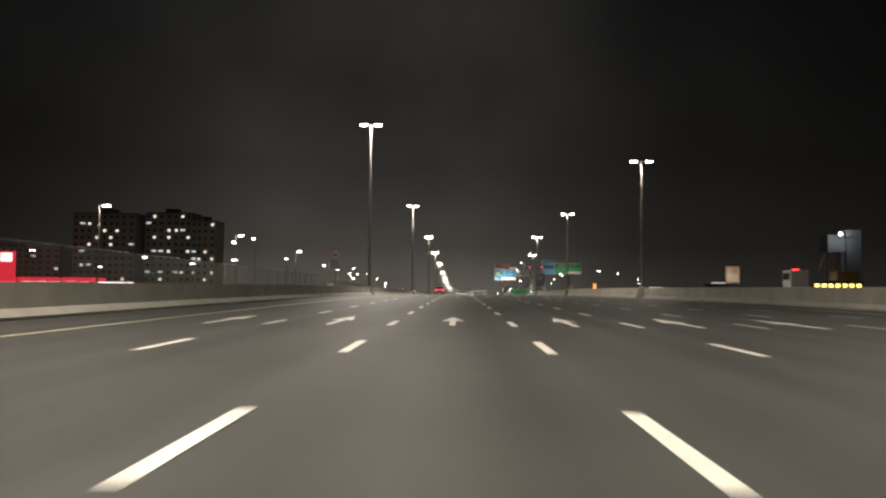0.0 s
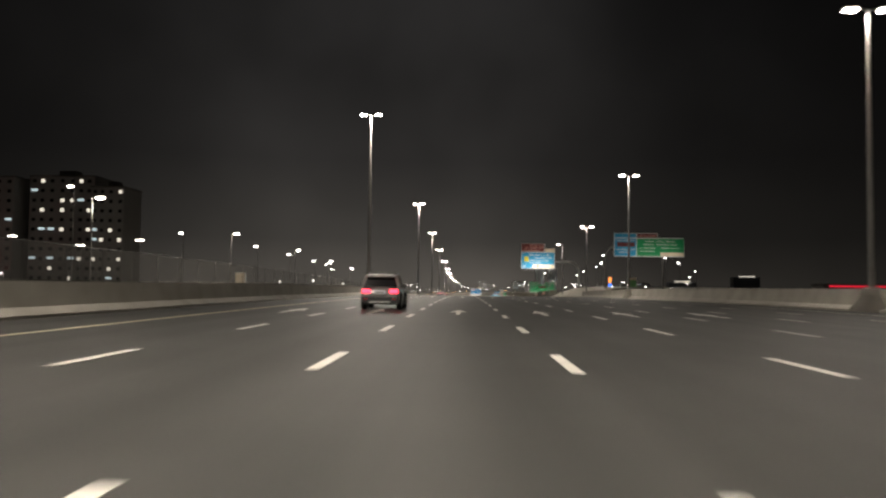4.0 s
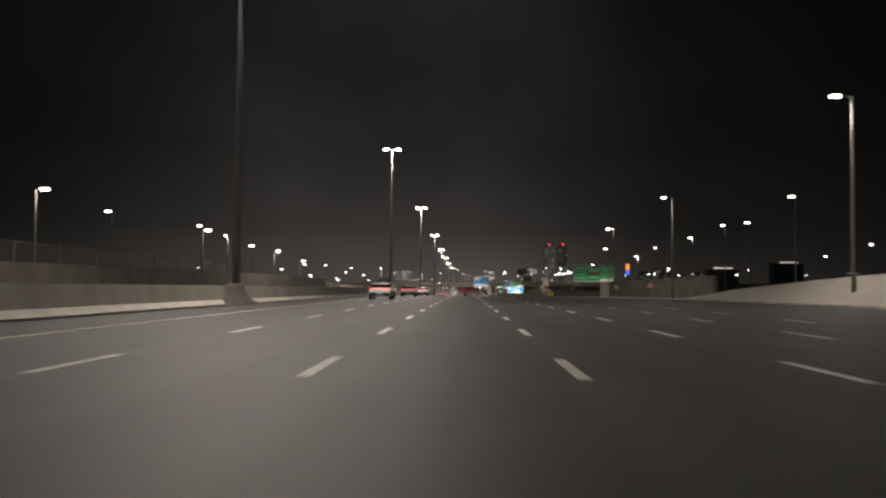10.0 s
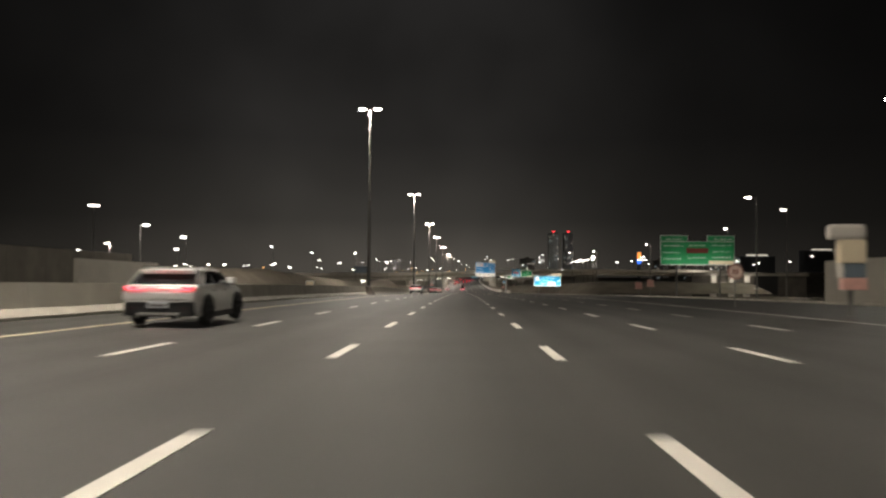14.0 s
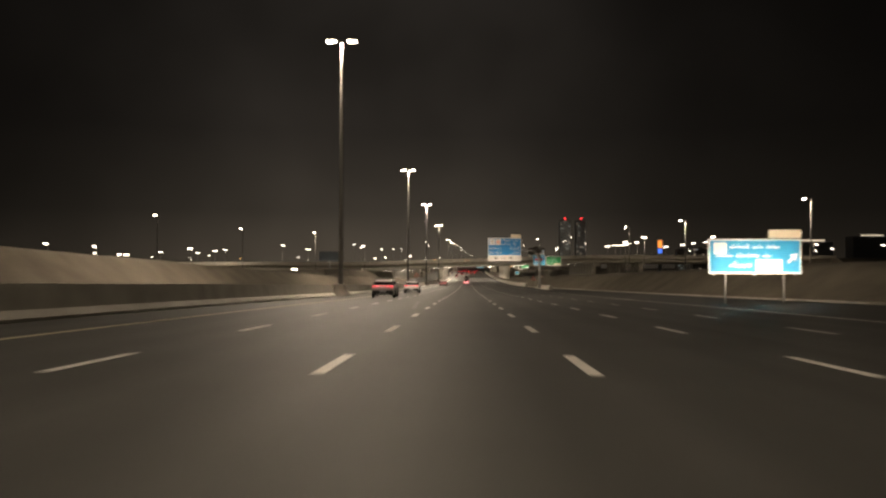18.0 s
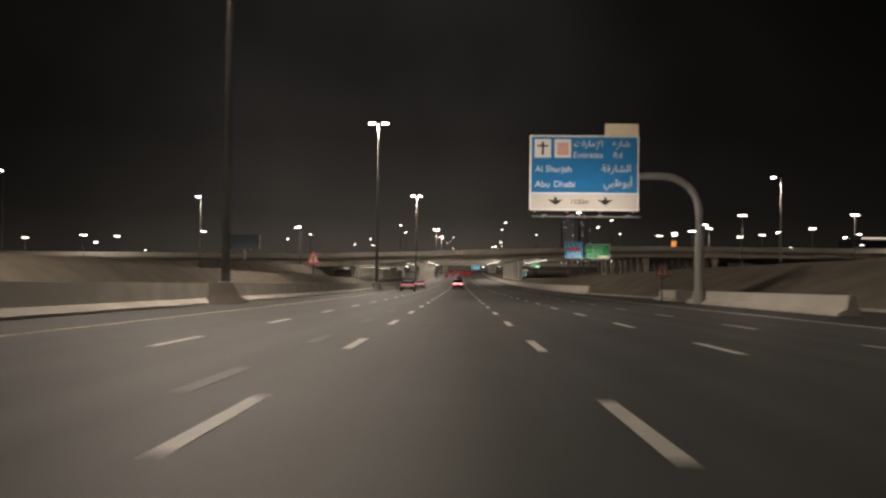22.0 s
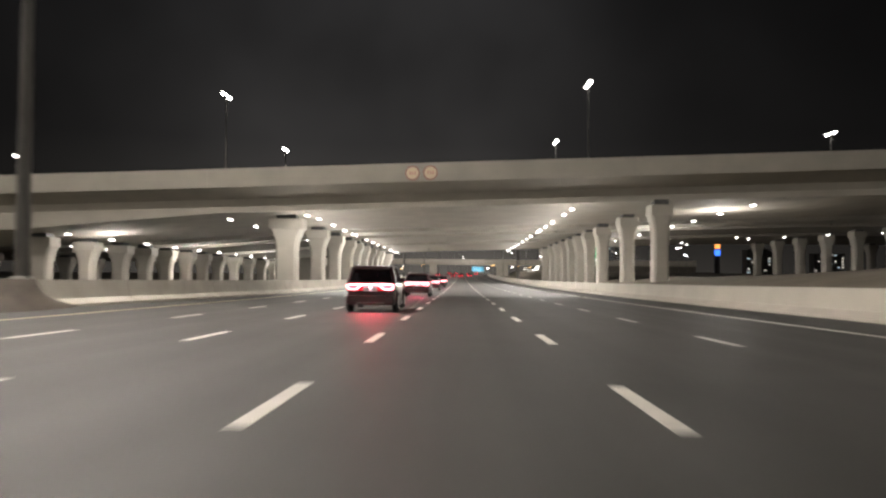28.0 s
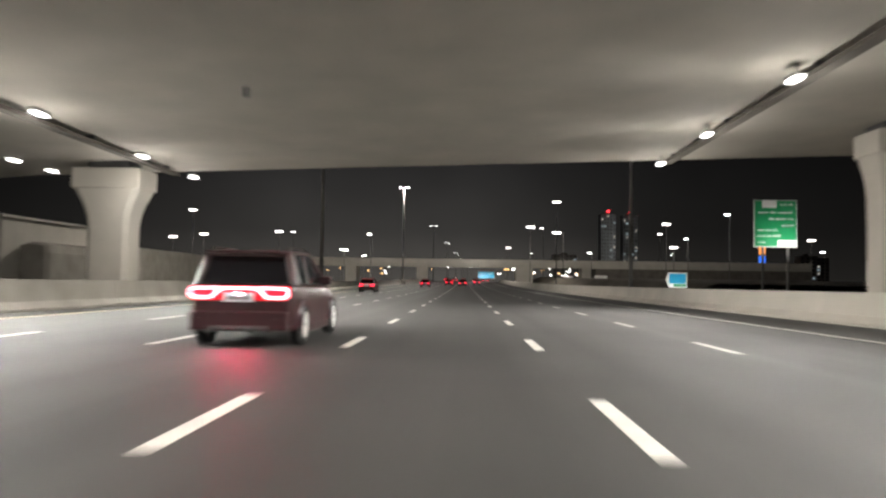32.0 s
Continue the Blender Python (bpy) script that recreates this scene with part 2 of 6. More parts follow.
M_TYRE = material("tyre_rubber", (0.022, 0.022, 0.022), 0.85, scale=6.0, bump=0.1)
M_RIM = material("alloy_rim", (0.62, 0.62, 0.60), 0.4, metal=0.35, bump=0.0)
M_PLASTIC = material("black_plastic", (0.03, 0.03, 0.032), 0.6, bump=0.05)
M_CHROME = material("chrome_trim", (0.65, 0.65, 0.65), 0.15, metal=1.0, bump=0.0)
M_PLATE = material("number_plate", (0.72, 0.74, 0.80), 0.4, bump=0.0)
M_WALLBLD = material("building_render", (0.30, 0.285, 0.265), 0.85, scale=0.2, fine=5.0, bump=0.1)
M_WALLBLD2 = material("grey_cladding", (0.26, 0.28, 0.30), 0.6, scale=0.2, fine=5.0, bump=0.05)
M_YELLOWPLANT = material("yellow_machine_paint", (0.20, 0.13, 0.05), 0.5, scale=1.5, bump=0.05)


def fence_mesh_material():
    """Woven wire: a fine lattice of wires with open air between them."""
    m = bpy.data.materials.new("woven_wire")
    m.use_nodes = True
    n, l = m.node_tree.nodes, m.node_tree.links
    p = n["Principled BSDF"]
    p.inputs["Base Color"].default_value, p.inputs["Roughness"].default_value, p.inputs["Metallic"].default_value = (0.10, 0.095, 0.085, 1), 0.6, 0.3
    p.inputs["Alpha"].default_value = 0.20
    return m


M_WIRE = fence_mesh_material()


# ---- building helpers ----
def link_mesh(name, bm, mat):
    me = bpy.data.meshes.new(name)
    bmesh.ops.recalc_face_normals(bm, faces=bm.faces)
    bm.to_mesh(me)
    bm.free()
    for mm in (mat if isinstance(mat, (list, tuple)) else (mat,)):
        me.materials.append(mm)
    return new(name, me)


def part(name, bm, mat, parent=None, label=""):
    ob = link_mesh(name, bm, mat)
    if parent is not None:
        ob.parent = parent
    if label:
        tagged(ob, label)
    return ob


def thing(name, x, y, z, label, category, group="", kind="", rz=0.0):
    ob = new(name)
    ob.empty_display_size = 0.3
    ob.matrix_basis = pose(x, y, z, 0, 0, rz)
    return tagged(ob, label, category, group, kind)


def box(bm, x0, x1, y0, y1, z0, z1):
    v = [bm.verts.new((x, y, z)) for x in (x0, x1) for y in (y0, y1) for z in (z0, z1)]
    for f in ((0, 1, 3, 2), (4, 6, 7, 5), (0, 4, 5, 1), (2, 3, 7, 6), (0, 2, 6, 4), (1, 5, 7, 3)):
        bm.faces.new([v[i] for i in f])
    return bm


def boxed(x0, x1, y0, y1, z0, z1, bevel=0.0):
    bm = box(bmesh.new(), x0, x1, y0, y1, z0, z1)
    if bevel:
        bmesh.ops.recalc_face_normals(bm, faces=bm.faces)
        bmesh.ops.bevel(bm, geom=bm.edges[:], offset=bevel, segments=2, affect="EDGES", profile=0.6)
    return bm


def tube(bm, pts, radii, sides=10, caps=True):
    """A round bar along the points."""
    rings = []
    for i, p in enumerate(pts):
        p = Vector(p)
        a = Vector(pts[max(i - 1, 0)])
        b = Vector(pts[min(i + 1, len(pts) - 1)])
        q = (b - a).normalized().to_track_quat("Z", "Y")
        r = radii[i] if isinstance(radii, (list, tuple)) else radii
        rings.append([bm.verts.new(p + q @ Vector((r * math.cos(k * 2 * math.pi / sides), r * math.sin(k * 2 * math.pi / sides), 0))) for k in range(sides)])
    for a, b in zip(rings, rings[1:]):
        for k in range(sides):
            bm.faces.new((a[k], a[(k + 1) % sides], b[(k + 1) % sides], b[k]))
    if caps:
        bm.faces.new(rings[0][::-1])
        bm.faces.new(rings[-1])
    return bm


def disc(bm, cx, y0, y1, cz, r, sides=28):
    """A round plate that faces along y."""
    return tube(bm, [(cx, y0, cz), (cx, y1, cz)], r, sides)


def prism(bm, profile, y0, y1, shift=(0, 0), shift1=(0, 0)):
    """A profile of (x, z) run along y."""
    a = [bm.verts.new((x + shift[0], y0, z + shift[1])) for x, z in profile]
    b = [bm.verts.new((x + shift1[0], y1, z + shift1[1])) for x, z in profile]
    k = len(profile)
    for i in range(k):
        bm.faces.new((a[i], a[(i + 1) % k], b[(i + 1) % k], b[i]))
    bm.faces.new(a[::-1])
    bm.faces.new(b)
    return bm


def polygon(bm, pts):
    bm.faces.new([bm.verts.new(p) for p in pts])
    return bm


def slab(bm, pts, z0, z1):
    """A flat shape of (x, y) between two heights."""
    lo = [bm.verts.new((x, y, z0)) for x, y in pts]
    hi = [bm.verts.new((x, y, z1)) for x, y in pts]
    k = len(pts)
    for i in range(k):
        bm.faces.new((lo[i], lo[(i + 1) % k], hi[(i + 1) % k], hi[i]))
    bm.faces.new(hi)
    bm.faces.new(lo[::-1])
    return bm


def bend(y):
    """How far the whole road has swung to the right at y."""
    if y < 1200:
        return 0.0
    return 8.25e-5 * (min(y, 1400) - 1200) ** 2 + 0.033 * max(0.0, y - 1400)


def right_edge(y):
    """Where the paved surface ends on the right."""
    keys = [(-60, 22.4), (225, 22.4), (300, 27.5), (480, 28.0), (560, 26.5), (690, 25.5), (790, 17.6), (2600, 17.2)]
    for (a, xa), (b, xb) in zip(keys, keys[1:]):
        if y <= b:
            return xa + (xb - xa) * (y - a) / (b - a)
    return 17.2


# ---- ground and roads ----
def strip(name, x_of, z0, z1, ys, mat, label, category, kind="structure", parent=None):
    """A sheet between two edges x_of(y) over the stations ys, with thickness."""
    bm = bmesh.new()
    rows = []
    for y in ys:
        a, b = x_of(y)
        rows.append([bm.verts.new((a, y, z1)), bm.verts.new((b, y, z1)), bm.verts.new((b, y, z0)), bm.verts.new((a, y, z0))])
    for p, q in zip(rows, rows[1:]):
        for i in range(4):
            bm.faces.new((p[i], p[(i + 1) % 4], q[(i + 1) % 4], q[i]))
    bm.faces.new(rows[0][::-1])
    bm.faces.new(rows[-1])
    ob = link_mesh(name, bm, mat)
    if parent is not None:
        ob.parent = parent
        return ob
    return tagged(ob, label, category, kind=kind)


YS = [-80 + 10 * i for i in range(200)] + [1940, 2000, 2100, 2300, 2600]

bm = bmesh.new()
for ya, yb in [(-400 + 25 * i, -375 + 25 * i) for i in range(192)]:
    polygon(bm, [(-2400, ya, -0.30), (2400, ya, -0.30), (2400, yb, -0.30), (-2400, yb, -0.30)])
bmesh.ops.remove_doubles(bm, verts=bm.verts, dist=0.001)
tagged(link_mesh("ground", bm, M_SAND), "flat sandy ground beside the highway", "ground", kind="structure")

road = strip("road", lambda y: (-13.9 + bend(y), right_edge(y) + 0.3 + bend(y)), -0.28, 0.0, YS, M_ASPHALT, "dark grey asphalt highway with worn lanes", "road")
strip("road_opposite", lambda y: (-33.0 + bend(y), -14.7 + bend(y)), -0.28, 0.0, YS, M_ASPHALT, "asphalt carriageway beyond the median barrier", "road")

# lane dashes: a 2.76 m mark every 9 m, aligned over all the lines
DASH, WID = 2.76, 0.18
bm = bmesh.new()
slab(bm, [(-WID / 2, 0), (WID / 2, 0), (WID / 2, DASH), (-WID / 2, DASH)], 0.0, 0.006)
first = link_mesh("lane_dash", bm, M_LINE)
first.parent = road
first.location = (-1.825, -18, 0.001)
for k in range(-1, 120):
    for lx in (-1.825, 1.825):
        if k == -2 and lx < 0:
            continue
        c = new("lane_dash", first.data)
        c.parent, c.location = road, (lx + bend(9.0 * k), 9.0 * k, 0.001)
bm = bmesh.new()
LINES = ((-5.475, -3, 200), (5.475, -3, 200), (-1.825, 120, 200), (1.825, 120, 200))
OUTER = ((9.125, -3, 200), (12.775, -3, 40), (16.425, -3, 24))
for lx, a, b in LINES:
    for k in range(a, b):
        o = lx + bend(9.0 * k)
        slab(bm, [(o - WID / 2, 9.0 * k), (o + WID / 2, 9.0 * k), (o + WID / 2, 9.0 * k + DASH), (o - WID / 2, 9.0 * k + DASH)], 0.001, 0.007)
tagged(part("lane_dashes", bm, M_LINE, road), kind="stuff")
# outer lane dashes, coloured dim as if out of the headlights
bm = bmesh.new()
for lx, a, b in OUTER:
    for k in range(a, b):
        o = lx + bend(9.0 * k)
        slab(bm, [(o - WID / 2, 9.0 * k), (o + WID / 2, 9.0 * k), (o + WID / 2, 9.0 * k + DASH), (o - WID / 2, 9.0 * k + DASH)], 0.001, 0.007)
tagged(part("faded_lane_dashes", bm, M_LINE_OFFBEAM, road), kind="stuff")


def long_line(name, x_of, y0, y1, w, mat, step=10.0):
    ys = [y0 + i * step for i in range(int((y1 - y0) / step) + 1)]
    return strip(name, lambda y: (x_of(y) - w / 2 + bend(y), x_of(y) + w / 2 + bend(y)), 0.0, 0.009, ys, mat, "", "", parent=road)


long_line("yellow_edge_line", lambda y: -9.55, -60, 1900, 0.16, M_YLINE)
long_line("white_edge_line", lambda y: 13.6 if y > 420 else 13.6 + (420 - y) * 0.02, 380, 1900, 0.18, M_LINE_OFFBEAM)
long_line("white_edge_line", lambda y: 19.9, -60, 230, 0.18, M_LINE_OFFBEAM)
for gy in (687.0, 694.2, 703.0, 712.0):
    bm = slab(bmesh.new(), [(-2.90, gy), (-2.66, gy), (-2.66, gy + 2.6), (-2.90, gy + 2.6)], 0.001, 0.006)
    part("worn_dash", bm, M_GHOST, road)

for x_, ya_, yb_, drift, w_ in ((-2.44, 585, 603, -0.046, 0.12), (1.47, 917, 941, -0.022, 0.08)):
    bm = bmesh.new()
    for k in range(int((yb_ - ya_) / 2)):
        y_ = ya_ + 2 * k
        xa, xb = x_ + drift * (y_ - ya_), x_ + drift * (y_ + 2 - ya_)
        slab(bm, [(xa - w_, y_), (xa + w_, y_), (xb + w_, y_ + 2), (xb - w_, y_ + 2)], 0.0005, 0.003)
    part("worn_line", bm, M_GHOST, road)

# lane arrows: 6 m long, one in each lane
ARROW = [(-0.085, 0), (0.085, 0), (0.105, 3.05), (0.37, 2.75), (0.0, 6.0), (-0.37, 2.75), (-0.105, 3.05)]
bm = bmesh.new()
slab(bm, ARROW, 0.001, 0.007)
arrow = part("lane_arrow", bm, M_LINE, road)
arrow.location = (0, 18.2, 0)
for ay in (18.2, 87.8, 147.0, 206.2, 276.0):
    for lx in (-7.3, -3.65, 0.0, 3.65, 7.3, 10.95):
        if (ay, lx) == (18.2, 0.0):
            continue
        c = new("lane_arrow", arrow.data)
        c.parent, c.location = road, (lx, ay, 0)


# ---- barriers ----
def barrier(name, x_of, y0, y1, seg, height, face, mat, label):
    """A concrete safety barrier in cast lengths. face: +1 turns its sloped side to +x."""
    root = thing(name, 0, 0, 0, label, "barrier", kind="structure")
    prof = [(0.0, -0.05), (0.0, 0.10), (-0.42, 0.34), (-0.56, height), (-0.86, height), (-1.0, 0.3), (-1.1, -0.05)]
    prof = [(face * x, z) for x, z in prof]
    bm = prism(bmesh.new(), prof, 0.01, seg - 0.01)
    data = None
    y = y0
    while y < y1 - 0.1:
        if data is None:
            ob = part("barrier_length", bm, mat, root)
            data = ob.data
        else:
            ob = new("barrier_length", data)
            ob.parent = root
        slope = math.atan2(x_of(y + seg) - x_of(y), seg)
        ob.matrix_basis = pose(x_of(y), y, 0, 0, 0, -math.degrees(slope))
        y += seg
    return root


def median_line(y):
    """The median barrier swings in beside the bridge columns."""
    s = min(1.0, max(0.0, (y - 918) / 34)) if y < 1010 else min(1.0, max(0.0, (1110 - y) / 40))
    return -13.15 + 1.6 * s + bend(y)


barrier("median_barrier", median_line, -72, 1500, 12.0, 1.16, 1, M_CONC, "long weathered concrete median safety barrier")
barrier("side_barrier", lambda y: (22.6 if y < 225 else 22.6 + (y - 225) * 0.066) + bend(y), -72, 300, 12.0, 1.30, -1, M_CONC, "long concrete safety barrier beside the outer lane")
barrier("bridge_barrier", lambda y: 17.0 + bend(y) + max(0, 806 - y) * 0.03, 786, 1514, 12.0, 1.12, -1, M_CONC_PALE, "long pale concrete safety barrier running under the bridge")
barrier("sign_barrier", lambda y: 17.3 + (y - 714) * 0.02, 714, 750, 12.0, 0.95, -1, M_CONC_PALE, "short pale concrete barrier shielding the sign post")

# kerb along the outer edge
kerb = thing("kerb", 0, 0, 0, "pale painted concrete kerb along the outer edge", "kerb", kind="structure")
bm = prism(bmesh.new(), [(0, -0.2), (0, 0.13), (0.03, 0.16), (0.32, 0.16), (0.32, -0.2)], 0.005, 1.995)
kd = None
for i in range(245):
    y = 300 + 2 * i
    x = right_edge(y)
    if kd is None:
        ob = part("kerb_stone", bm, M_KERB, kerb)
        kd = ob.data
    else:
        ob = new("kerb_stone", kd)
        ob.parent = kerb
    ob.matrix_basis = pose(x, y, 0, 0, 0, -math.degrees(math.atan2(right_edge(y + 2) - x, 2)))


# ---- slopes and retaining walls ----
def heap(name, sections, mat, label, category="slope", wob=0.25, cuts=6):
    """An earth bank: sections of (y, [(x, z), ...]) skinned along y, with an uneven surface."""
    bm = bmesh.new()
    rows = []
    full = []
    for (ya, pa), (yb, pb) in zip(sections, sections[1:]):
        k = max(1, int((yb - ya) / 6))
        for i in range(k):
            s = i / k
            full.append((ya + (yb - ya) * s, [(xa + (xb - xa) * s, za + (zb - za) * s) for (xa, za), (xb, zb) in zip(pa, pb)]))
    full.append(sections[-1])
    for y, prof in full:
        row = []
        for (xa, za), (xb, zb) in zip(prof, prof[1:]):
            for i in range(cuts):
                s = i / cuts
                x, z = xa + (xb - xa) * s, za + (zb - za) * s
                w = wob * noise.noise(Vector((x * 0.16, y * 0.10, 3.1)))
                row.append(bm.verts.new((x, y, z + (w if z > 0.25 else 0))))
        row.append(bm.verts.new((prof[-1][0], y, prof[-1][1])))
        rows.append(row)
    for a, b in zip(rows, rows[1:]):
        for i in range(len(a) - 1):
            f = bm.faces.new((a[i], a[i + 1], b[i + 1], b[i]))
            f.smooth = True
    return tagged(link_mesh(name, bm, mat), label, category, kind="structure")


heap("slope_paved", [(268, [(26.4, 0.1), (29.4, 1.9), (60, 2.1)]), (300, [(28.4, 0.1), (32.5, 2.5), (60, 2.6)]), (350, [(28.6, 0.1), (33.3, 2.8), (60, 2.9)]),
                     (385, [(29.3, 0.1), (33.2, 1.7), (60, 2.4)]), (414, [(31.5, 0.05), (34, 0.2), (60, 0.8)])], M_CONC_PALE, "pale paved embankment slope beside the exit lane", wob=0.10)
heap("bank_ramp_right", [(1150, [(40, 0.0), (46, 1.5), (140, 1.5), (150, -0.3)]), (1200, [(30, 0.0), (33, 2.2), (140, 2.2), (150, -0.3)]), (1440, [(32, 0.0), (35, 2.2), (140, 2.2), (150, -0.3)])], M_SAND, "sandy bank beyond the bridge")
heap("bank_right", [(596, [(27.2, 0.1), (32, 0.3), (34, 0.4), (70, 0.5)]), (610, [(27.0, 0.1), (31.5, 2.9), (36, 3.4), (70, 3.2)]), (690, [(26.4, 0.1), (31, 3.2), (37, 3.8), (70, 3.6)]),
                    (760, [(20.4, 0.1), (29, 3.2), (36, 3.9), (90, 3.9)]), (787, [(18.2, 0.1), (25.5, 3.0), (34, 3.8), (90, 4.0)]), (793, [(18.3, 0.9), (25, 2.9), (34, 3.7), (90, 4.0)]), (870, [(18.2, 0.9), (24, 2.5), (34, 3.5), (90, 4.0)]),
                    (950, [(18.2, 0.9), (23, 1.5), (34, 2.2), (90, 3.0)]), (1075, [(18.2, 0.7), (23, 0.8), (34, 0.8), (90, 0.8)])], M_SAND, "sandy sloping bank beside the highway")
heap("bank_left", [(512, [(-33, 0.1), (-38, 2.5), (-70, 3.0)]), (560, [(-31, 0.1), (-37, 4.4), (-70, 5.0)]), (640, [(-31, 0.1), (-36, 3.9), (-70, 4.4)]), (700, [(-30, 0.1), (-35, 3.4), (-70, 4.0)]),
                   (780, [(-30, 0.1), (-35, 3.1), (-70, 3.9)]), (850, [(-30, 0.1), (-34, 2.7), (-70, 3.6)]), (935, [(-30, 0.1), (-34, 1.7), (-70, 2.2)])], M_SAND, "sandy sloping bank beyond the opposite carriageway")


def panel_wall(name, x, y0, y1, seg, heights, mat, label, thick=0.5, base=-0.3):
    root = thing(name, 0, 0, 0, label, "wall", kind="structure")
    y = y0
    while y < y1 - 0.1:
        s0, s1 = (y - y0) / (y1 - y0), (y + seg - y0) / (y1 - y0)
        h0, h1 = heights[0] + (heights[1] - heights[0]) * s0, heights[0] + (heights[1] - heights[0]) * s1
        bm = bmesh.new()
        v = [bm.verts.new(c) for c in ((x, y + 0.02, base), (x, y + seg - 0.02, base), (x, y + seg - 0.02, h1), (x, y + 0.02, h0),
                                       (x - thick, y + 0.02, base), (x - thick, y + seg - 0.02, base), (x - thick, y + seg - 0.02, h1), (x - thick, y + 0.02, h0))]
        for f in ((0, 1, 2, 3), (7, 6, 5, 4), (3, 2, 6, 7), (0, 4, 5, 1), (0, 3, 7, 4), (1, 5, 6, 2)):
            bm.faces.new([v[i] for i in f])
        part("wall_panel", bm, mat, root)
        y += seg
    return root


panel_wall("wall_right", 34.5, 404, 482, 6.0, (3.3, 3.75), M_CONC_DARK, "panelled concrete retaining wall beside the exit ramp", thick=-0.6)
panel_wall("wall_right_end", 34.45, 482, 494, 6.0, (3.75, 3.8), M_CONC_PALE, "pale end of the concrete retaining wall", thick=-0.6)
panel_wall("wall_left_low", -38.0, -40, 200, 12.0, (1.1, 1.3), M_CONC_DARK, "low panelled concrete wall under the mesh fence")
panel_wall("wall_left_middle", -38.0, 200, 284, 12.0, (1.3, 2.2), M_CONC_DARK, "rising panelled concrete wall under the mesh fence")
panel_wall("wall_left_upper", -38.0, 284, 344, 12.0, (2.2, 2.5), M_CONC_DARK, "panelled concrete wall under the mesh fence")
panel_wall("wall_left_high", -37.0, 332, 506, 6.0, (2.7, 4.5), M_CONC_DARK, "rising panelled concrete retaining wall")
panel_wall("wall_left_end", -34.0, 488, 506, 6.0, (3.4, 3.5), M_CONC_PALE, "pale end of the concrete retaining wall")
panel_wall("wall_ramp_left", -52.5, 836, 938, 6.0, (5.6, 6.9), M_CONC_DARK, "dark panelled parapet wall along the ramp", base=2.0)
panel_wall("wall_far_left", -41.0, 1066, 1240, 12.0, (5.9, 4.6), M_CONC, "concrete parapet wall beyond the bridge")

abut = thing("ramp_abutment", -36.5, 1076.0, 0, "pale concrete abutment block of a ramp beside the bridge", "abutment", kind="structure")
part("block", boxed(-4.0, 4.4, 4.0, 22.0, -0.4, 5.9, 0.25), M_CONC_PALE, abut)
part("step", boxed(4.4, 6.8, 6.0, 22.0, -0.4, 4.1, 0.9), M_CONC, abut, "rounded lower step")
part("coping", boxed(-4.2, 4.6, 3.8, 22.2, 5.9, 6.15, 0.05), M_CONC, abut)

heap("terrace_right", [(-60, [(23.9, 0.0), (24.8, 0.36), (70, 0.36), (76, -0.3)]), (222, [(23.9, 0.0), (24.8, 0.36), (70, 0.36), (76, -0.3)])], M_SAND, "sandy verge behind the side barrier", wob=0.0)
heap("terrace_left", [(-60, [(-38.6, 0.9), (-60, 1.0), (-125, 1.0), (-128, -0.3)]), (200, [(-38.6, 1.0), (-60, 1.1), (-125, 1.1), (-128, -0.3)]), (284, [(-38.6, 1.9), (-60, 2.0), (-125, 2.0), (-128, -0.3)]), (332, [(-38.6, 2.2), (-60, 2.2), (-125, 2.2), (-128, -0.3)]), (506, [(-38.0, 3.2), (-60, 3.0), (-125, 2.2), (-128, -0.3)]),
                      (560, [(-60, 2.0), (-65, 2.0), (-125, 1.6), (-128, -0.3)])], M_SAND, "raised sandy ground behind the wall", wob=0.1)
heap("bank_ramp_left", [(700, [(-66, 3.6), (-72, 4.2), (-92, 4.2), (-100, -0.3)]), (800, [(-60, 3.4), (-66, 4.8), (-86, 4.8), (-96, -0.3)]), (862, [(-48, 2.4), (-53, 5.2), (-73, 5.4), (-84, -0.3)]),
                        (915, [(-42, 1.2), (-48, 5.6), (-62, 6.0), (-74, -0.3)]), (950, [(-44, 0.8), (-50, 5.0), (-62, 6.0), (-74, -0.3)])], M_SAND, "sandy ramp embankment rising to the bridge", wob=0.2)
for sx in (-1, 1):
    a_, b_ = (-620, -189) if sx < 0 else (189, 620)
    zt_ = 10.45 + (-2.04 if sx < 0 else 2.04)
    bm = bmesh.new()
    prof = [(915, -0.3), (950, zt_), (1066, zt_), (1100, -0.3)]
    ra = [bm.verts.new((a_, y, z)) for y, z in prof]
    rb = [bm.verts.new((b_, y, z)) for y, z in prof]
    for i in range(3):
        bm.faces.new((ra[i], ra[i + 1], rb[i + 1], rb[i]))
    bm.faces.new(ra), bm.faces.new(rb[::-1])
    tagged(link_mesh("bank_cross_left" if sx < 0 else "bank_cross_right", bm, M_SAND), "long sandy embankment carrying the crossing road", "slope", kind="structure")

# ---- mesh fence on the left wall ----
fence = thing("mesh_fence", -38.25, 0, 0, "tall woven wire fence on steel posts along the wall", "fence")
bm = tube(bmesh.new(), [(0, 0, 0), (0, 0, 2.45)], 0.07, 6)
post = part("post", bm, M_POLE, fence)
bm = boxed(-0.012, 0.012, 0.1, 7.4, 0.08, 2.40)
panel = part("mesh_panel", bm, M_WIRE, fence)
bm = tube(bmesh.new(), [(0, 0, 2.42), (0, 7.5, 2.42)], 0.035, 6)
rail = part("top_rail", bm, M_POLE, fence)
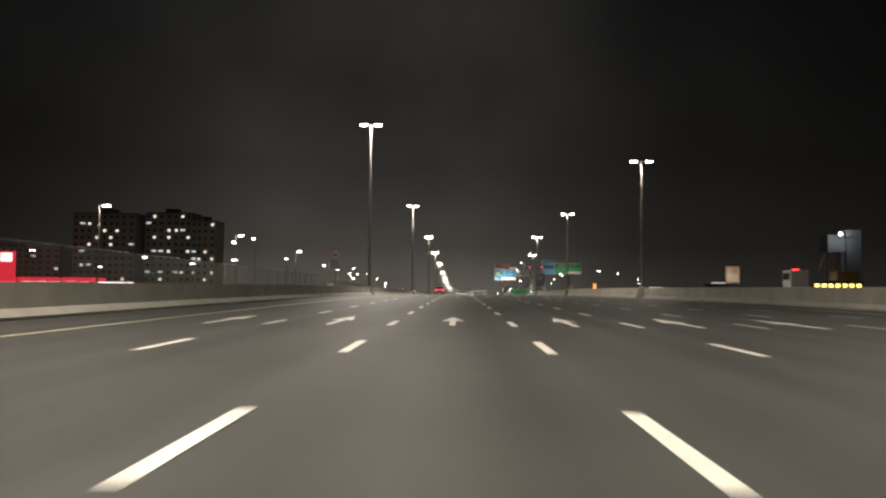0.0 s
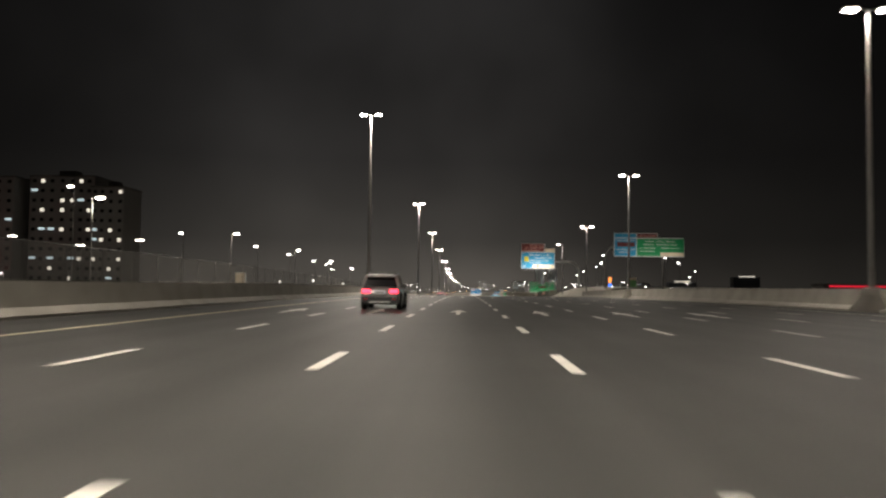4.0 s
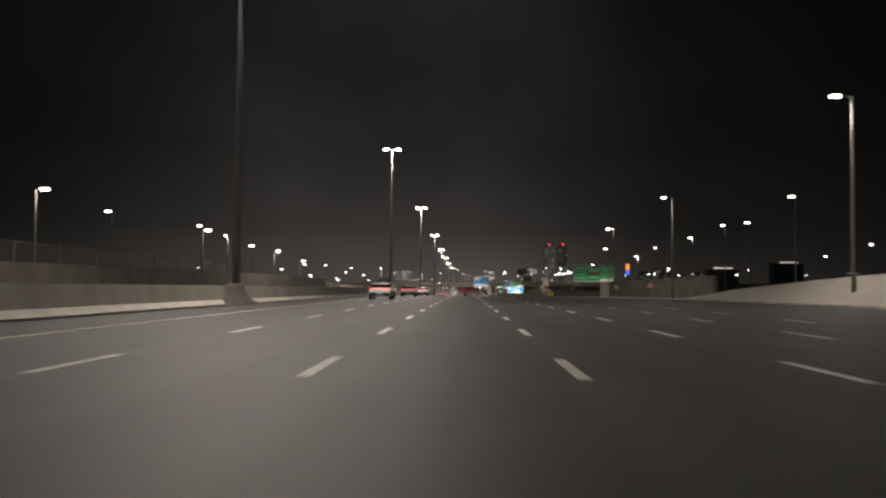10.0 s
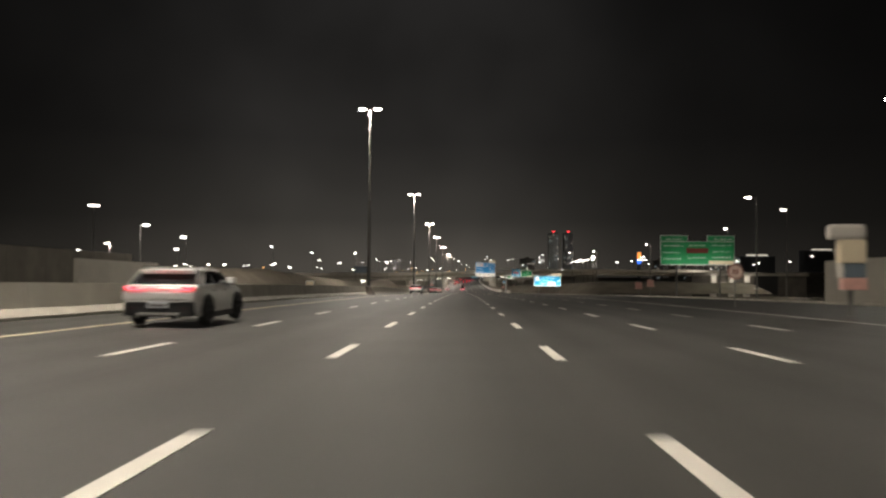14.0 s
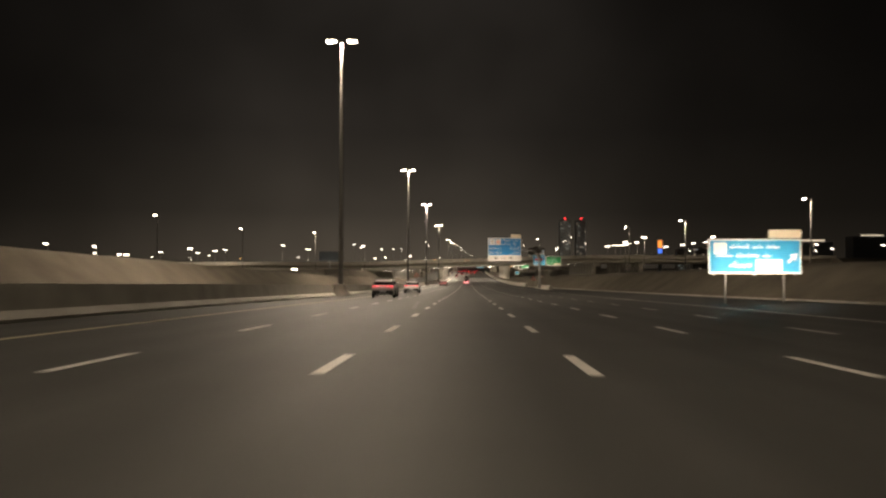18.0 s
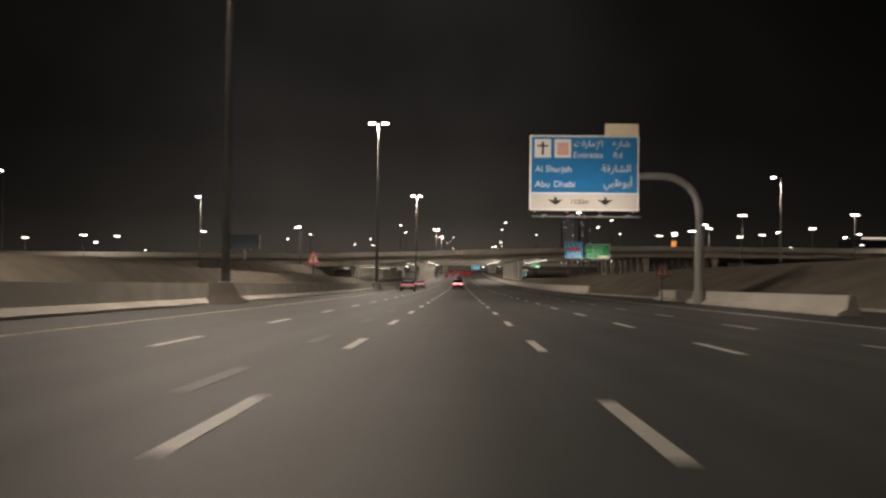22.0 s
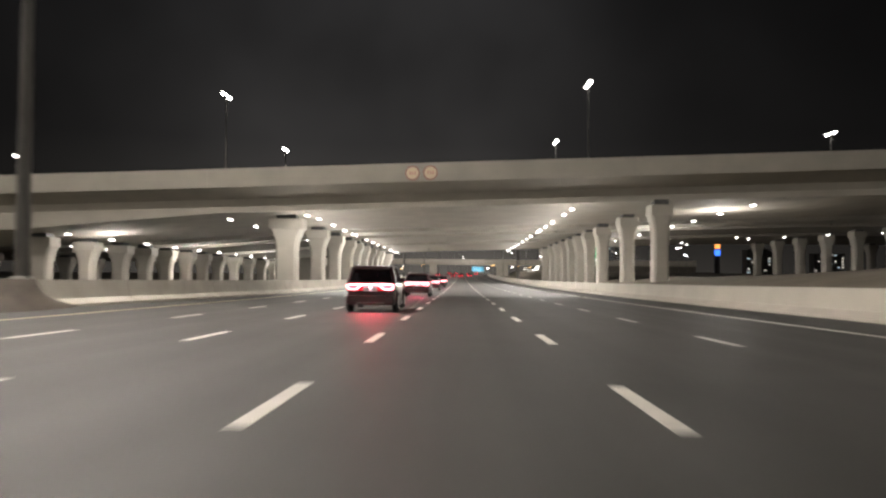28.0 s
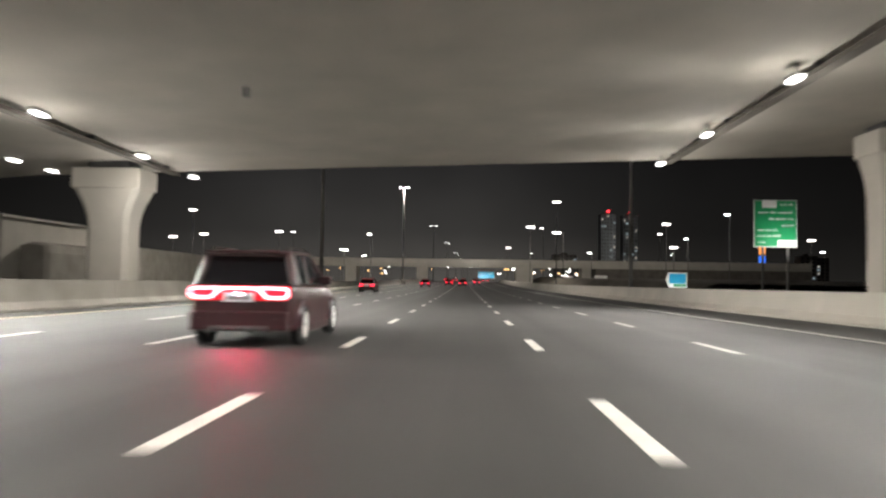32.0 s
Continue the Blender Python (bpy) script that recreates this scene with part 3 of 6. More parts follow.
for i in range(62):
    for src in (post, panel, rail):
        y = -34.9 + 7.47 * i
        foot = 1.1 + 0.2 * (y + 40) / 240 if y < 200 else (1.3 + 0.9 * (y - 200) / 84 if y < 284 else (2.2 + 0.3 * (y - 284) / 60 if y < 340 else 2.7 + 1.8 * (y - 332) / 174))
        c = src if i == 0 else new(src.name.split(".")[0], src.data)
        c.parent, c.location, c.scale = fence, (0, y, foot), (1, 1, (4.85 - foot) / 2.45)


# ---- street lamps ----
def lamp_head(root, x, z, mat, scale=1.0):
    """A flat luminaire centred at x."""
    s = scale
    bm = boxed(x - 0.5 * s, x + 0.5 * s, -0.22 * s, 0.22 * s, z - 0.06 * s, z + 0.10 * s, 0.05 * s)
    head = part("lamp_head", bm, M_STEEL, root)
    bm = bmesh.new()
    box(bm, x - 0.44 * s, x + 0.44 * s, -0.18 * s, 0.18 * s, z - 0.22 * s, z - 0.065 * s)
    part("lens", bm, mat, head, "glowing white lens")


def median_post(lens=M_LAMP, wide=1.1):
    root = thing("street_lamp", 0, 0, 0, "tall galvanised twin-headed street lamp on a concrete pedestal, lit", "street lamp", "median street lamps")
    bm = bmesh.new()
    rings = []
    for z, x1, y1 in ((0.0, 0.62, 3.6), (0.10, 0.58, 2.9), (0.30, 0.46, 2.0), (0.55, 0.30, 1.45), (0.90, 0.14, 1.12), (1.20, 0.04, 0.95)):
        rings.append([bm.verts.new(c) for c in ((-1.15, -y1, z), (x1 - 0.45, -y1, z), (x1, -y1 * 0.35, z), (x1, y1 * 0.35, z), (x1 - 0.45, y1, z), (-1.15, y1, z))])
    for p, q in zip(rings, rings[1:]):
        for i in range(6):
            bm.faces.new((p[i], p[(i + 1) % 6], q[(i + 1) % 6], q[i])).smooth = True
    bm.faces.new(rings[-1])
    part("pedestal", bm, M_PEDESTAL, root, "flared dark concrete pedestal")
    bm = boxed(-0.65, -0.03, -0.31, 0.31, 1.20, 1.28, 0.02)
    part("base_plate", bm, M_STEEL, root)
    bm = tube(bmesh.new(), [(-0.34, 0, 1.28), (-0.34, 0, 9), (-0.34, 0, 18), (-0.34, 0, 26.8)], [0.27, 0.22, 0.17, 0.12], 12)
    part("pole", bm, M_POLE, root)
    bm = tube(bmesh.new(), [(-1.5, 0, 26.9), (-0.34, 0, 26.8), (0.82, 0, 26.9)], 0.07, 8)
    part("arm", bm, M_STEEL, root)
    lamp_head(root, -1.44, 26.9, lens, wide)
    lamp_head(root, 0.76, 26.9, lens, wide)
    return root


MEDIAN = [116.5, 229.2, 341.7, 437.0, 531.0, 628.8, 722.5, 802.8, 913.8]
m0 = median_post()
def median_x(y):
    return -13.55 if y < 300 else (-13.0 if y < 600 else -12.72)


m0.matrix_basis = pose(median_x(0), MEDIAN[0], 0)
for y in MEDIAN[1:] + [1113.0]:
    copy_thing(m0, pose(median_x(y), y, 0))
m1 = median_post(M_LAMP_FAR, 0.9)  # the older, weaker lamps past the interchange
m1.matrix_basis = pose(median_x(1235.0) + bend(1235.0), 1235.0, 0)
for y in (1380.0, 1497.0, 1618.0, 1741.0, 1862.0, 1985.0, 2106.0):
    copy_thing(m1, pose(median_x(y) + bend(y), y, 0))
copy_thing(m0, pose(-13.55, 2.0, 0))
for y in [2.0] + MEDIAN + [1113.0, 1235.0]:
    lamp("street_light", "AREA", (-13.4 + bend(y), y, 26.5), POST_W, size=2.0)


def side_post(twin, z):
    kind = "twin-headed" if twin else "single-armed"
    root = thing("street_lamp", 0, 0, 0, f"galvanised {kind} street lamp, lit", "street lamp", "roadside street lamps")
    bm = boxed(-0.3, 0.3, -0.3, 0.3, 0, 0.12, 0.03)
    part("base_plate", bm, M_STEEL, root)
    bm = tube(bmesh.new(), [(0, 0, -0.6 if twin else -3.8), (0, 0, z * 0.5), (0, 0, z)], [0.19, 0.14, 0.09], 10)
    part("pole", bm, M_POLE, root)
    if twin:
        bm = bmesh.new()
        rings = []
        for h_, x_, y_ in ((-1.32, -0.62, 2.3), (-1.1, -0.58, 2.0), (-0.8, -0.46, 1.5), (-0.4, -0.40, 1.0), (0.0, -0.36, 0.72)):
            rings.append([bm.verts.new(c_) for c_ in ((x_, -y_ * 0.6, h_), (x_, y_ * 0.6, h_), (x_ + 0.3, y_, h_), (0.42, y_, h_), (0.42, -y_, h_), (x_ + 0.3, -y_, h_))])
        for a_, b_ in zip(rings, rings[1:]):
            for k in range(6):
                bm.faces.new((a_[k], a_[(k + 1) % 6], b_[(k + 1) % 6], b_[k])).smooth = True
        bm.faces.new(rings[-1])
        part("pedestal", bm, M_CONC_DARK, root, "flared concrete pedestal")
        bm = tube(bmesh.new(), [(-0.9, 0, z + 0.1), (0, 0, z), (0.9, 0, z + 0.1)], 0.05, 8)
        part("arm", bm, M_STEEL, root)
        lamp_head(root, -0.98, z + 0.1, M_LAMP, 0.85)
        lamp_head(root, 0.98, z + 0.1, M_LAMP, 0.85)
    else:
        bm = tube(bmesh.new(), [(0, 0, z - 0.1), (-0.7, 0, z + 0.05), (-1.4, 0, z + 0.1)], 0.05, 8)
        part("arm", bm, M_STEEL, root)
        lamp_head(root, -1.3, z + 0.1, M_LAMP, 0.85)
    return root


twin = side_post(True, 15.9)
twin.matrix_basis = pose(23.1, 93.0, 1.3)
for y in (27.0, 159.5, 224.0):
    copy_thing(twin, pose(23.1, y, 1.3))
copy_thing(twin, pose(28.5, 296.2, 0.35))
copy_thing(twin, pose(18.2, 1087.0, 1.0))
single = side_post(False, 14.0)
single.matrix_basis = pose(30.6, 357.5, 2.5)
SINGLE = [(33.2, 420.5, 2.1), (35.5, 482, 2.3), (44.9, 539, 1.2), (68, 703, 4.2), (57.0, 751.5, 3.7), (55.3, 813, 6.0), (30.2, 867.0, 4.3), (36.0, 1273, 3.0), (40.0, 1420, 3.0), (110, 1416, 3.0)]
for p in SINGLE:
    copy_thing(single, pose(*p))
for x, y, z in [(22.4, 27, 16.9), (22.4, 93, 16.9), (22.4, 159.5, 16.9), (22.4, 224, 16.9), (28.8, 296.2, 16), (29.2, 357.5, 16), (32, 420.5, 16), (35, 482, 17)]:
    lamp("street_light", "AREA", (x, y, z), SIDE_W, size=1.2)
lamp("street_light", "AREA", (31.0, 867.7, 18.2), SIDE_W, size=1.2)


def small_post(z, sides, label):
    root = thing("street_lamp", 0, 0, 0, label, "street lamp", "distant street lamps")
    bm = tube(bmesh.new(), [(0, 0, -1.6), (0, 0, z)], [0.13, 0.07], 8)
    part("pole", bm, M_POLE, root)
    for s in sides:
        part("arm", tube(bmesh.new(), [(0, 0, z - 0.12), (s * 0.35, 0, z + 0.06), (s * 0.8, 0, z + 0.12)], 0.045, 6), M_STEEL, root)
        part("lamp_head", boxed(s * 0.95 - 0.52, s * 0.95 + 0.52, -0.22, 0.22, z + 0.12, z + 0.22, 0.04), M_STEEL, root)
        part("lens", boxed(s * 0.95 - 0.47, s * 0.95 + 0.47, -0.2, 0.2, z - 0.08, z + 0.115, 0.04), M_LAMP_FAR, root, "glowing white lens")
    return root


sp = small_post(9.2, (1,), "slim one-armed street lamp behind the fence, lit")
sp.matrix_basis = pose(-45.2, 321.6, 2.4)
LEFT = [(-48.8, 99.5, 2.6), (-44.6, 150, 2.2), (-44.6, 207, 2.2), (-44.9, 264, 2.2), (-46.4, 378.6, 2.3), (-47.4, 435, 2.3), (-47.0, 486.3, 1.5), (-53.6, 547.6, 2.0)]
for p in LEFT:
    copy_thing(sp, pose(*p))
for x, y, z in [(-45.2, 321.6, 2.4)] + LEFT:
    lamp("street_light", "POINT", (x + 1.0, y, z + 8.85), 900.0, size=0.3)


def far_post(x, y, z, two, lens, wide=0.5):
    """A distant street lamp with its head z over the road."""
    z += lift(y)
    root = thing("street_lamp", x, y, 0, "distant street lamp on a tall pole, lit", "street lamp", "distant street lamps")
    part("pole", tube(bmesh.new(), [(0, 0, -0.5), (0, 0, z)], [0.17, 0.08], 8), M_POLE, root)
    for s_ in ((-1, 1) if two else (-1,)):
        part("arm", tube(bmesh.new(), [(0, 0, z - 0.1), (s_ * 0.5, 0, z + 0.1)], 0.045, 6), M_STEEL, root)
        part("lens", boxed(s_ * 0.62 - wide, s_ * 0.62 + wide, -0.22, 0.22, z, z + 0.24, 0.05), lens, root, "glowing lamp head")


# the roads beyond the bridge
for x, y, z, two in ((29.5, 1237, 23.3, True), (23.4, 1250, 17.0, True), (36.0, 1337, 21.5, False), (31.1, 1250, 15.4, True), (25.5, 1400, 15.7, True), (63.2, 1250, 18.4, True), (98.9, 1400, 23.3, True), (65.4, 1250, 11.6, True),
                     (69.6, 1250, 14.1, False), (41.4, 1250, 9.6, False), (105.4, 1250, 14.1, True), (-77.3, 1250, 21.0, True), (-83.2, 1250, 12.9, True), (-73.9, 1250, 13.8, True), (-51.3, 1250, 14.8, True),
                     (-80.5, 1400, 22.2, True), (-23.7, 1250, 14.3, False), (-31.7, 1250, 9.6, True), (-45.3, 1400, 10.9, True), (-118.2, 1250, 12.2, True)):
    far_post(x, y, z, two, M_LAMP_FAR)
# lamps of the side roads and of the crossing road
for x, y, z in ((-58.0, 196, 13.0), (-65.4, 243, 17.4), (-67.4, 299.5, 14.0), (-58.0, 332, 13.1), (-59.0, 377, 13.4), (-60.0, 426, 13.8), (73.0, 398, 14.8), (97.0, 467, 17.0), (125.0, 537, 17.0), (140.0, 600, 17.0), (57.0, 431, 17.6), (62.0, 466, 16.4), (-62.7, 479, 16.0), (-75.4, 540, 18.5), (-102.0, 641, 13.6), (-138.0, 696, 14.4), (-95.5, 760, 8.6), (-75.7, 760, 10.3), (-59.7, 586, 11.7), (-81.4, 640, 12.0), (-96.0, 688, 9.2), (-105.3, 740, 10.7), (-108.9, 773, 11.4), (68.8, 503, 19.2), (74.5, 552.7, 19.9), (74.8, 600.6, 19.8), (78.0, 650, 19.5)):
    far_post(x, y, z, False, M_LAMP_FAR)
for x, y, z in ((-80.6, 587, 18.6), (89.6, 980, 20.5), (89.9, 960, 20.5), (80.1, 900, 20.6), (126.2, 1005, 20.5), (124.5, 955, 20.5), (109.2, 895, 20.6), (216.3, 1190, 20.5), (158.4, 950, 20.5), (223.3, 1115, 20.5), (287.4, 1195, 20.2), (256.3, 1100, 20.5), (184.2, 1195, 19.6), (-109.9, 1008.8, 19.9), (-139.6, 992, 16.8), (-176.2, 989.5, 15.7), (-175.7, 1050, 15.9), (-210.0, 980, 14.5), (-128.9, 942, 15.0), (-143.5, 871, 11.6), (-244.0, 985, 13.6), (-280.0, 990, 13.2), (-92.6, 1000, 17.3),
                (90.9, 1008.6, 20.2), (131.0, 1000, 21.4), (170.8, 1026, 20.8), (200.4, 1072, 24.5), (168.6, 946.5, 24.5), (210.0, 1020, 21.4), (252.0, 1025, 21.0), (279.0, 1218, 19.6), (80.0, 991, 19.2), (80.6, 971, 19.2), (83.0, 956, 19.2), (75.6, 920, 19.2), (114.0, 996, 19.2), (320.0, 1035, 21.2), (240.0, 960, 24.0)):
    far_post(x, y, z, True, M_LAMP_FAR)
for x, y, z in ((-109.9, 1000, 19.4), (-176.2, 980, 15.4), (-244.0, 978, 13.2), (-102.0, 641, 13.2), (-75.0, 540, 18.0), (89.7, 955, 20.0), (158.4, 945, 20.0), (223.3, 1000, 20.0), (67.0, 703, 17.6), (56.0, 751.5, 17.0), (54.3, 813, 19.2), (74.5, 553, 19.2), (74.8, 601, 19.2), (78.0, 650, 19.0)):
    lamp("street_light", "AREA", (x, y, z), 2600.0, size=0.8)
for x, y, z, power in ((-129.0, 937, 14.2, 8000), (-143.5, 866, 11.0, 3000), (109.2, 892, 19.6, 6000), (80.1, 897, 19.6, 5000), (-61.0, 858, 19.8, 3500), (-48.0, 910, 16.2, 3500)):
    lamp("street_light", "POINT", (x, y, z), power, size=0.4)
far_post(-38.3, 722.5, 4.2, False, M_LAMP_FAR, 0.6)
for x, y, z in ((-81.2, 749.3, 18.7), (-74.2, 803, 18.6), (-61, 860.1, 20.5), (-48, 912.4, 16.8)):
    far_post(x, y, z, False, M_LAMP_FAR)
far_post(81.6, 1250, 21.4, False, M_LAMP_COOL, 0.85)
far_post(109.2, 1250, 10.7, False, M_LAMP_COOL, 0.7)


# ---- the interchange bridge ----
TILT = 0.034


def tilt(x):
    return TILT * max(-60.0, min(60.0, x - 2.4))


bridge = thing("bridge", 0, 0, 0, "wide pale concrete highway overpass in four parallel decks", "bridge", kind="structure")
XA = -190.0
DECKS = [(953.0, 984.8), (985.4, 997.9), (998.9, 1021.6), (1023.6, 1064.4)]


def under(y):
    """The height of the soffit over the road."""
    return 8.05 - 0.0052 * (y - 953.0)


def run_x(bm, profile, x0, x1):
    """A profile of (y, z) run along x, climbing to the right."""
    a = [bm.verts.new((x0, y, z + tilt(x0))) for y, z in profile]
    b = [bm.verts.new((x1, y, z + tilt(x1))) for y, z in profile]
    k = len(profile)
    for i in range(k):
        bm.faces.new((a[i], a[(i + 1) % k], b[(i + 1) % k], b[i]))
    bm.faces.new(a[::-1])
    bm.faces.new(b)
    return bm


SEGS = [(XA + 19 * i, XA + 19 * (i + 1)) for i in range(20)]
for ya, yb in DECKS:
    for x0, x1 in SEGS:
        bm = bmesh.new()
        ends = []
        for x in (x0, x1):
            low = min(1.0, max(0.0, (-19.0 - x) / 19.0))  # the ramp spans hang deeper
            prof = [(ya + 0.25, 10.12), (ya + 3.1, 9.3), (ya + 3.3, 8.62), (ya + 2.9, 8.56), (ya + 2.9, under(ya) - low), (yb - 2.9, under(yb) - low), (yb - 2.9, 8.56), (yb - 3.3, 8.62), (yb - 3.1, 9.3), (yb - 0.25, 10.12), (yb - 0.25, 10.5), (ya + 0.25, 10.5)]
            ends.append([bm.verts.new((x, y, z + tilt(x))) for y, z in prof])
        for i in range(12):
            bm.faces.new((ends[0][i], ends[0][(i + 1) % 12], ends[1][(i + 1) % 12], ends[1][i]))
        bm.faces.new(ends[0][::-1]), bm.faces.new(ends[1])
        part("deck", bm, M_CONC_PALE, bridge)
        part("parapet", run_x(bmesh.new(), [(ya, 10.05), (ya + 0.3, 10.05), (ya + 0.3, 11.72), (ya, 11.72)], x0 + 0.01, x1 - 0.01), M_CONC_PALE, bridge)
        part("parapet", run_x(bmesh.new(), [(yb - 0.3, 10.05), (yb, 10.05), (yb, 11.72), (yb - 0.3, 11.72)], x0 + 0.01, x1 - 0.01), M_CONC_PALE, bridge)
for (_, yb), (ya, _) in zip(DECKS, DECKS[1:]):
    for x0, x1 in SEGS:
        part("joint_slab", run_x(bmesh.new(), [(yb - 0.4, 9.8), (ya + 0.4, 9.8), (ya + 0.4, 10.03), (yb - 0.4, 10.03)], x0, x1), M_CONC_DARK, bridge)

# two round plates on the parapet
for cx, mat_, lab in ((-0.70, M_CREAM, "round pale limit sign with a faded rim on the parapet"), (0.88, M_CREAM, "round faded sign with a pink rim on the parapet")):
    s = thing("round_sign", cx, 952.9, 10.80 + tilt(cx), lab, "road sign", "parapet signs")
    part("rim", disc(bmesh.new(), 0, -0.16, -0.10, 0, 0.65), M_FADED, s, "faded pink rim")
    part("face", disc(bmesh.new(), 0, -0.185, -0.162, 0, 0.53), mat_, s)
    part("bracket", boxed(-0.08, 0.08, -0.10, 0.09, -0.3, 0.3), M_STEEL, s)
    for bx in (-0.26, -0.04, 0.18):
        part("marking", boxed(bx, bx + 0.12, -0.20, -0.186, -0.16, 0.16), M_PINK, s)


def pier(z_top, flare=0.55, w=1.02):
    """A column that flares to a blunt head."""
    root = thing("bridge_column", 0, 0, 0, "pale concrete bridge column with a flared head", "column", "bridge columns")
    bm = bmesh.new()
    levels = [(-0.9, w, 0.85), (z_top - 3.1, w, 0.85), (z_top - 2.6, w + 0.10 * flare, 0.88), (z_top - 2.1, w + 0.34 * flare, 0.94), (z_top - 1.65, w + 0.70 * flare, 1.0), (z_top - 1.3, w + flare, 1.05)]
    rings = []
    c = 0.22
    for z, hx, hy in levels:
        rings.append([bm.verts.new((x, y, z)) for x, y in ((-hx + c, -hy), (hx - c, -hy), (hx, -hy + c), (hx, hy - c), (hx - c, hy), (-hx + c, hy), (-hx, hy - c), (-hx, -hy + c))])
    for a, b in zip(rings, rings[1:]):
        for i in range(8):
            bm.faces.new((a[i], a[(i + 1) % 8], b[(i + 1) % 8], b[i]))
    bm.faces.new(rings[-1])
    part("shaft", bm, M_CONC_PALE, root)
    part("head", boxed(-w - flare - 0.05, w + flare + 0.05, -1.1, 1.1, z_top - 1.3, z_top - 0.30, 0.07), M_CONC_PALE, root)
    part("bearing", boxed(-w * 0.95, w * 0.95, -0.75, 0.75, z_top - 0.30, z_top + 0.2), M_DARKSTEEL, root)
    return root


NEAR_LEFT = (960.2, 976.5, 988.5, 1000.0, 1009.0, 1018.0, 1027.0, 1036.0, 1044.0, 1058.5)
NEAR_RIGHT = (956.5, 970.5, 985.5, 995.5, 1004.5, 1013.0, 1022.0, 1031.0, 1039.8, 1053.5)
ROWS = [(-13.35, NEAR_LEFT), (21.9, NEAR_RIGHT)] + [(x, [y0 + 10.45 * k for k in range(10)]) for x, y0 in ((-62.0, 960.0), (67.0, 958.0), (92.0, 960.0))] + [(-38.6, (962.0, 971.5, 980.0, 987.5, 995.0, 1003.0, 1010.5, 1018.5, 1028.0, 1038.0, 1048.0, 1058.0))]
for cx, ys in ROWS:
    made = {}
    for k, y in enumerate(ys):
        zt = under(y) + tilt(cx) - 0.06 - (1.0 if cx < -18 else 0.0)
        if cx > 20:
            size = (0.28, 0.68)
        elif cx < -20:
            size = (0.45, 0.78)
        else:  # the outermost columns of the median row are stouter
            size = (0.60, 1.02) if k in (0, len(ys) - 1) else (0.42, 0.80)
        if size not in made:
            made[size] = pier(zt, *size), zt
            made[size][0].matrix_basis = pose(cx, y, 0)
        else:
            src, z0 = made[size]
            copy_thing(src, pose(cx, y, zt - z0))


def deck_lamp():
    root = thing("deck_lamp", 0, 0, 0, "white box luminaire hung under the bridge deck, lit", "lamp", "deck lamps")
    part("housing", boxed(-0.20, 0.20, -0.34, 0.34, 0.0, 0.12, 0.03), M_STEEL, root)
    part("lens", boxed(-0.16, 0.16, -0.30, 0.30, -0.07, 0.0, 0.02), M_DECKLAMP, root, "glowing lens")
    part("hanger", boxed(-0.03, 0.03, -0.03, 0.03, 0.14, 0.5), M_STEEL, root)
    return root


LAMP_R = (957.0, 963.0, 972.5, 979.5, 986.5, 989.5, 999.5, 1007.5, 1016.0, 1026.0, 1035.0, 1044.0, 1052.5, 1060.0)
LAMP_L = (957.0, 963.0, 972.0, 980.7, 988.3, 991.3, 1003.0, 1011.5, 1019.5, 1030.0, 1041.5, 1047.0, 1055.8, 1062.5)
dl = deck_lamp()
dl.matrix_basis = pose(-10.85, LAMP_L[0], 7.25)
spots = [(-10.85, y) for y in LAMP_L[1:]] + [(13.95, y) for y in LAMP_R]
for x in (-18.4, -34.0, 31.0, -43.0):
    spots += [(x, 958.0 + 9.3 * k) for k in range(11)]
spots += [(-17.0, 1056.0), (-17.0, 1059.3)]
spots += [(47.5, 1040.0), (52.0, 1022.0), (57.0, 1030.0), (66.0, 1018.0), (62.0, 1026.0), (51.0, 1049.0), (48.0, 1058.0), (72.0, 1012.0)]
for x, y in spots:
    copy_thing(dl, pose(x, y, under(y) + tilt(x) - (0.15 if -18 < x < 0 else 0.42) - (1.0 if x < -30 else 0.0)))
for x, y in [(-10.85, q) for q in LAMP_L] + [(13.95, q) for q in LAMP_R]:
    flood = lamp("deck_light", "AREA", (x, y, under(y) + tilt(x) - 0.60), DECK_W * (2.7 if x < 0 else 2.3), (1.0, 0.95, 0.85), 0.5, (0, -44 if x < 0 else 44, 0))
    flood.data.spread = radians(118)
    # fill point added in the air below each luminaire to brighten the soffit
    lamp("deck_light", "POINT", (x, y, under(y) + tilt(x) - 2.1), DECK_W * 0.66, (1.0, 0.95, 0.85), 0.5)
# more fill points added below the side rows to lighten the outer bays
for k in range(1, 11, 3):
    y = 958.0 + 9.3 * k
    for x in (-34.0, 31.0):
        lamp("deck_light", "POINT", (x, y, under(y) + tilt(x) - 2.0), DECK_W * (2.2 if x < 0 else 3.4), (1.0, 0.95, 0.85), 0.5)

for x in (-11.35, 14.6):
    tray = thing("cable_tray", x, 0, tilt(x), "long dark steel cable tray under the bridge deck", "cable tray")
    for ya, yb in DECKS[2:]:
        part("tray", boxed(-0.2, 0.2, ya + 3.2, yb - 3.2, under(yb) - 0.26, under(yb) - 0.12), M_CONC_DARK, tray)
        yy = ya + 4
        while yy < yb - 3.5:
            part("hanger", boxed(-0.22, 0.22, yy, yy + 0.08, under(yb) - 0.12, under(ya) + 0.05), M_DARKSTEEL, tray)
            yy += 8.0

# lamps along the crossing roads on the bridge
dk = small_post(11.4, (-1, 1), "slim twin-armed street lamp on the bridge, lit")
dk.matrix_basis = pose(-22.0, 968.0, 10.5 + tilt(-22.0), 0, 0, 90)
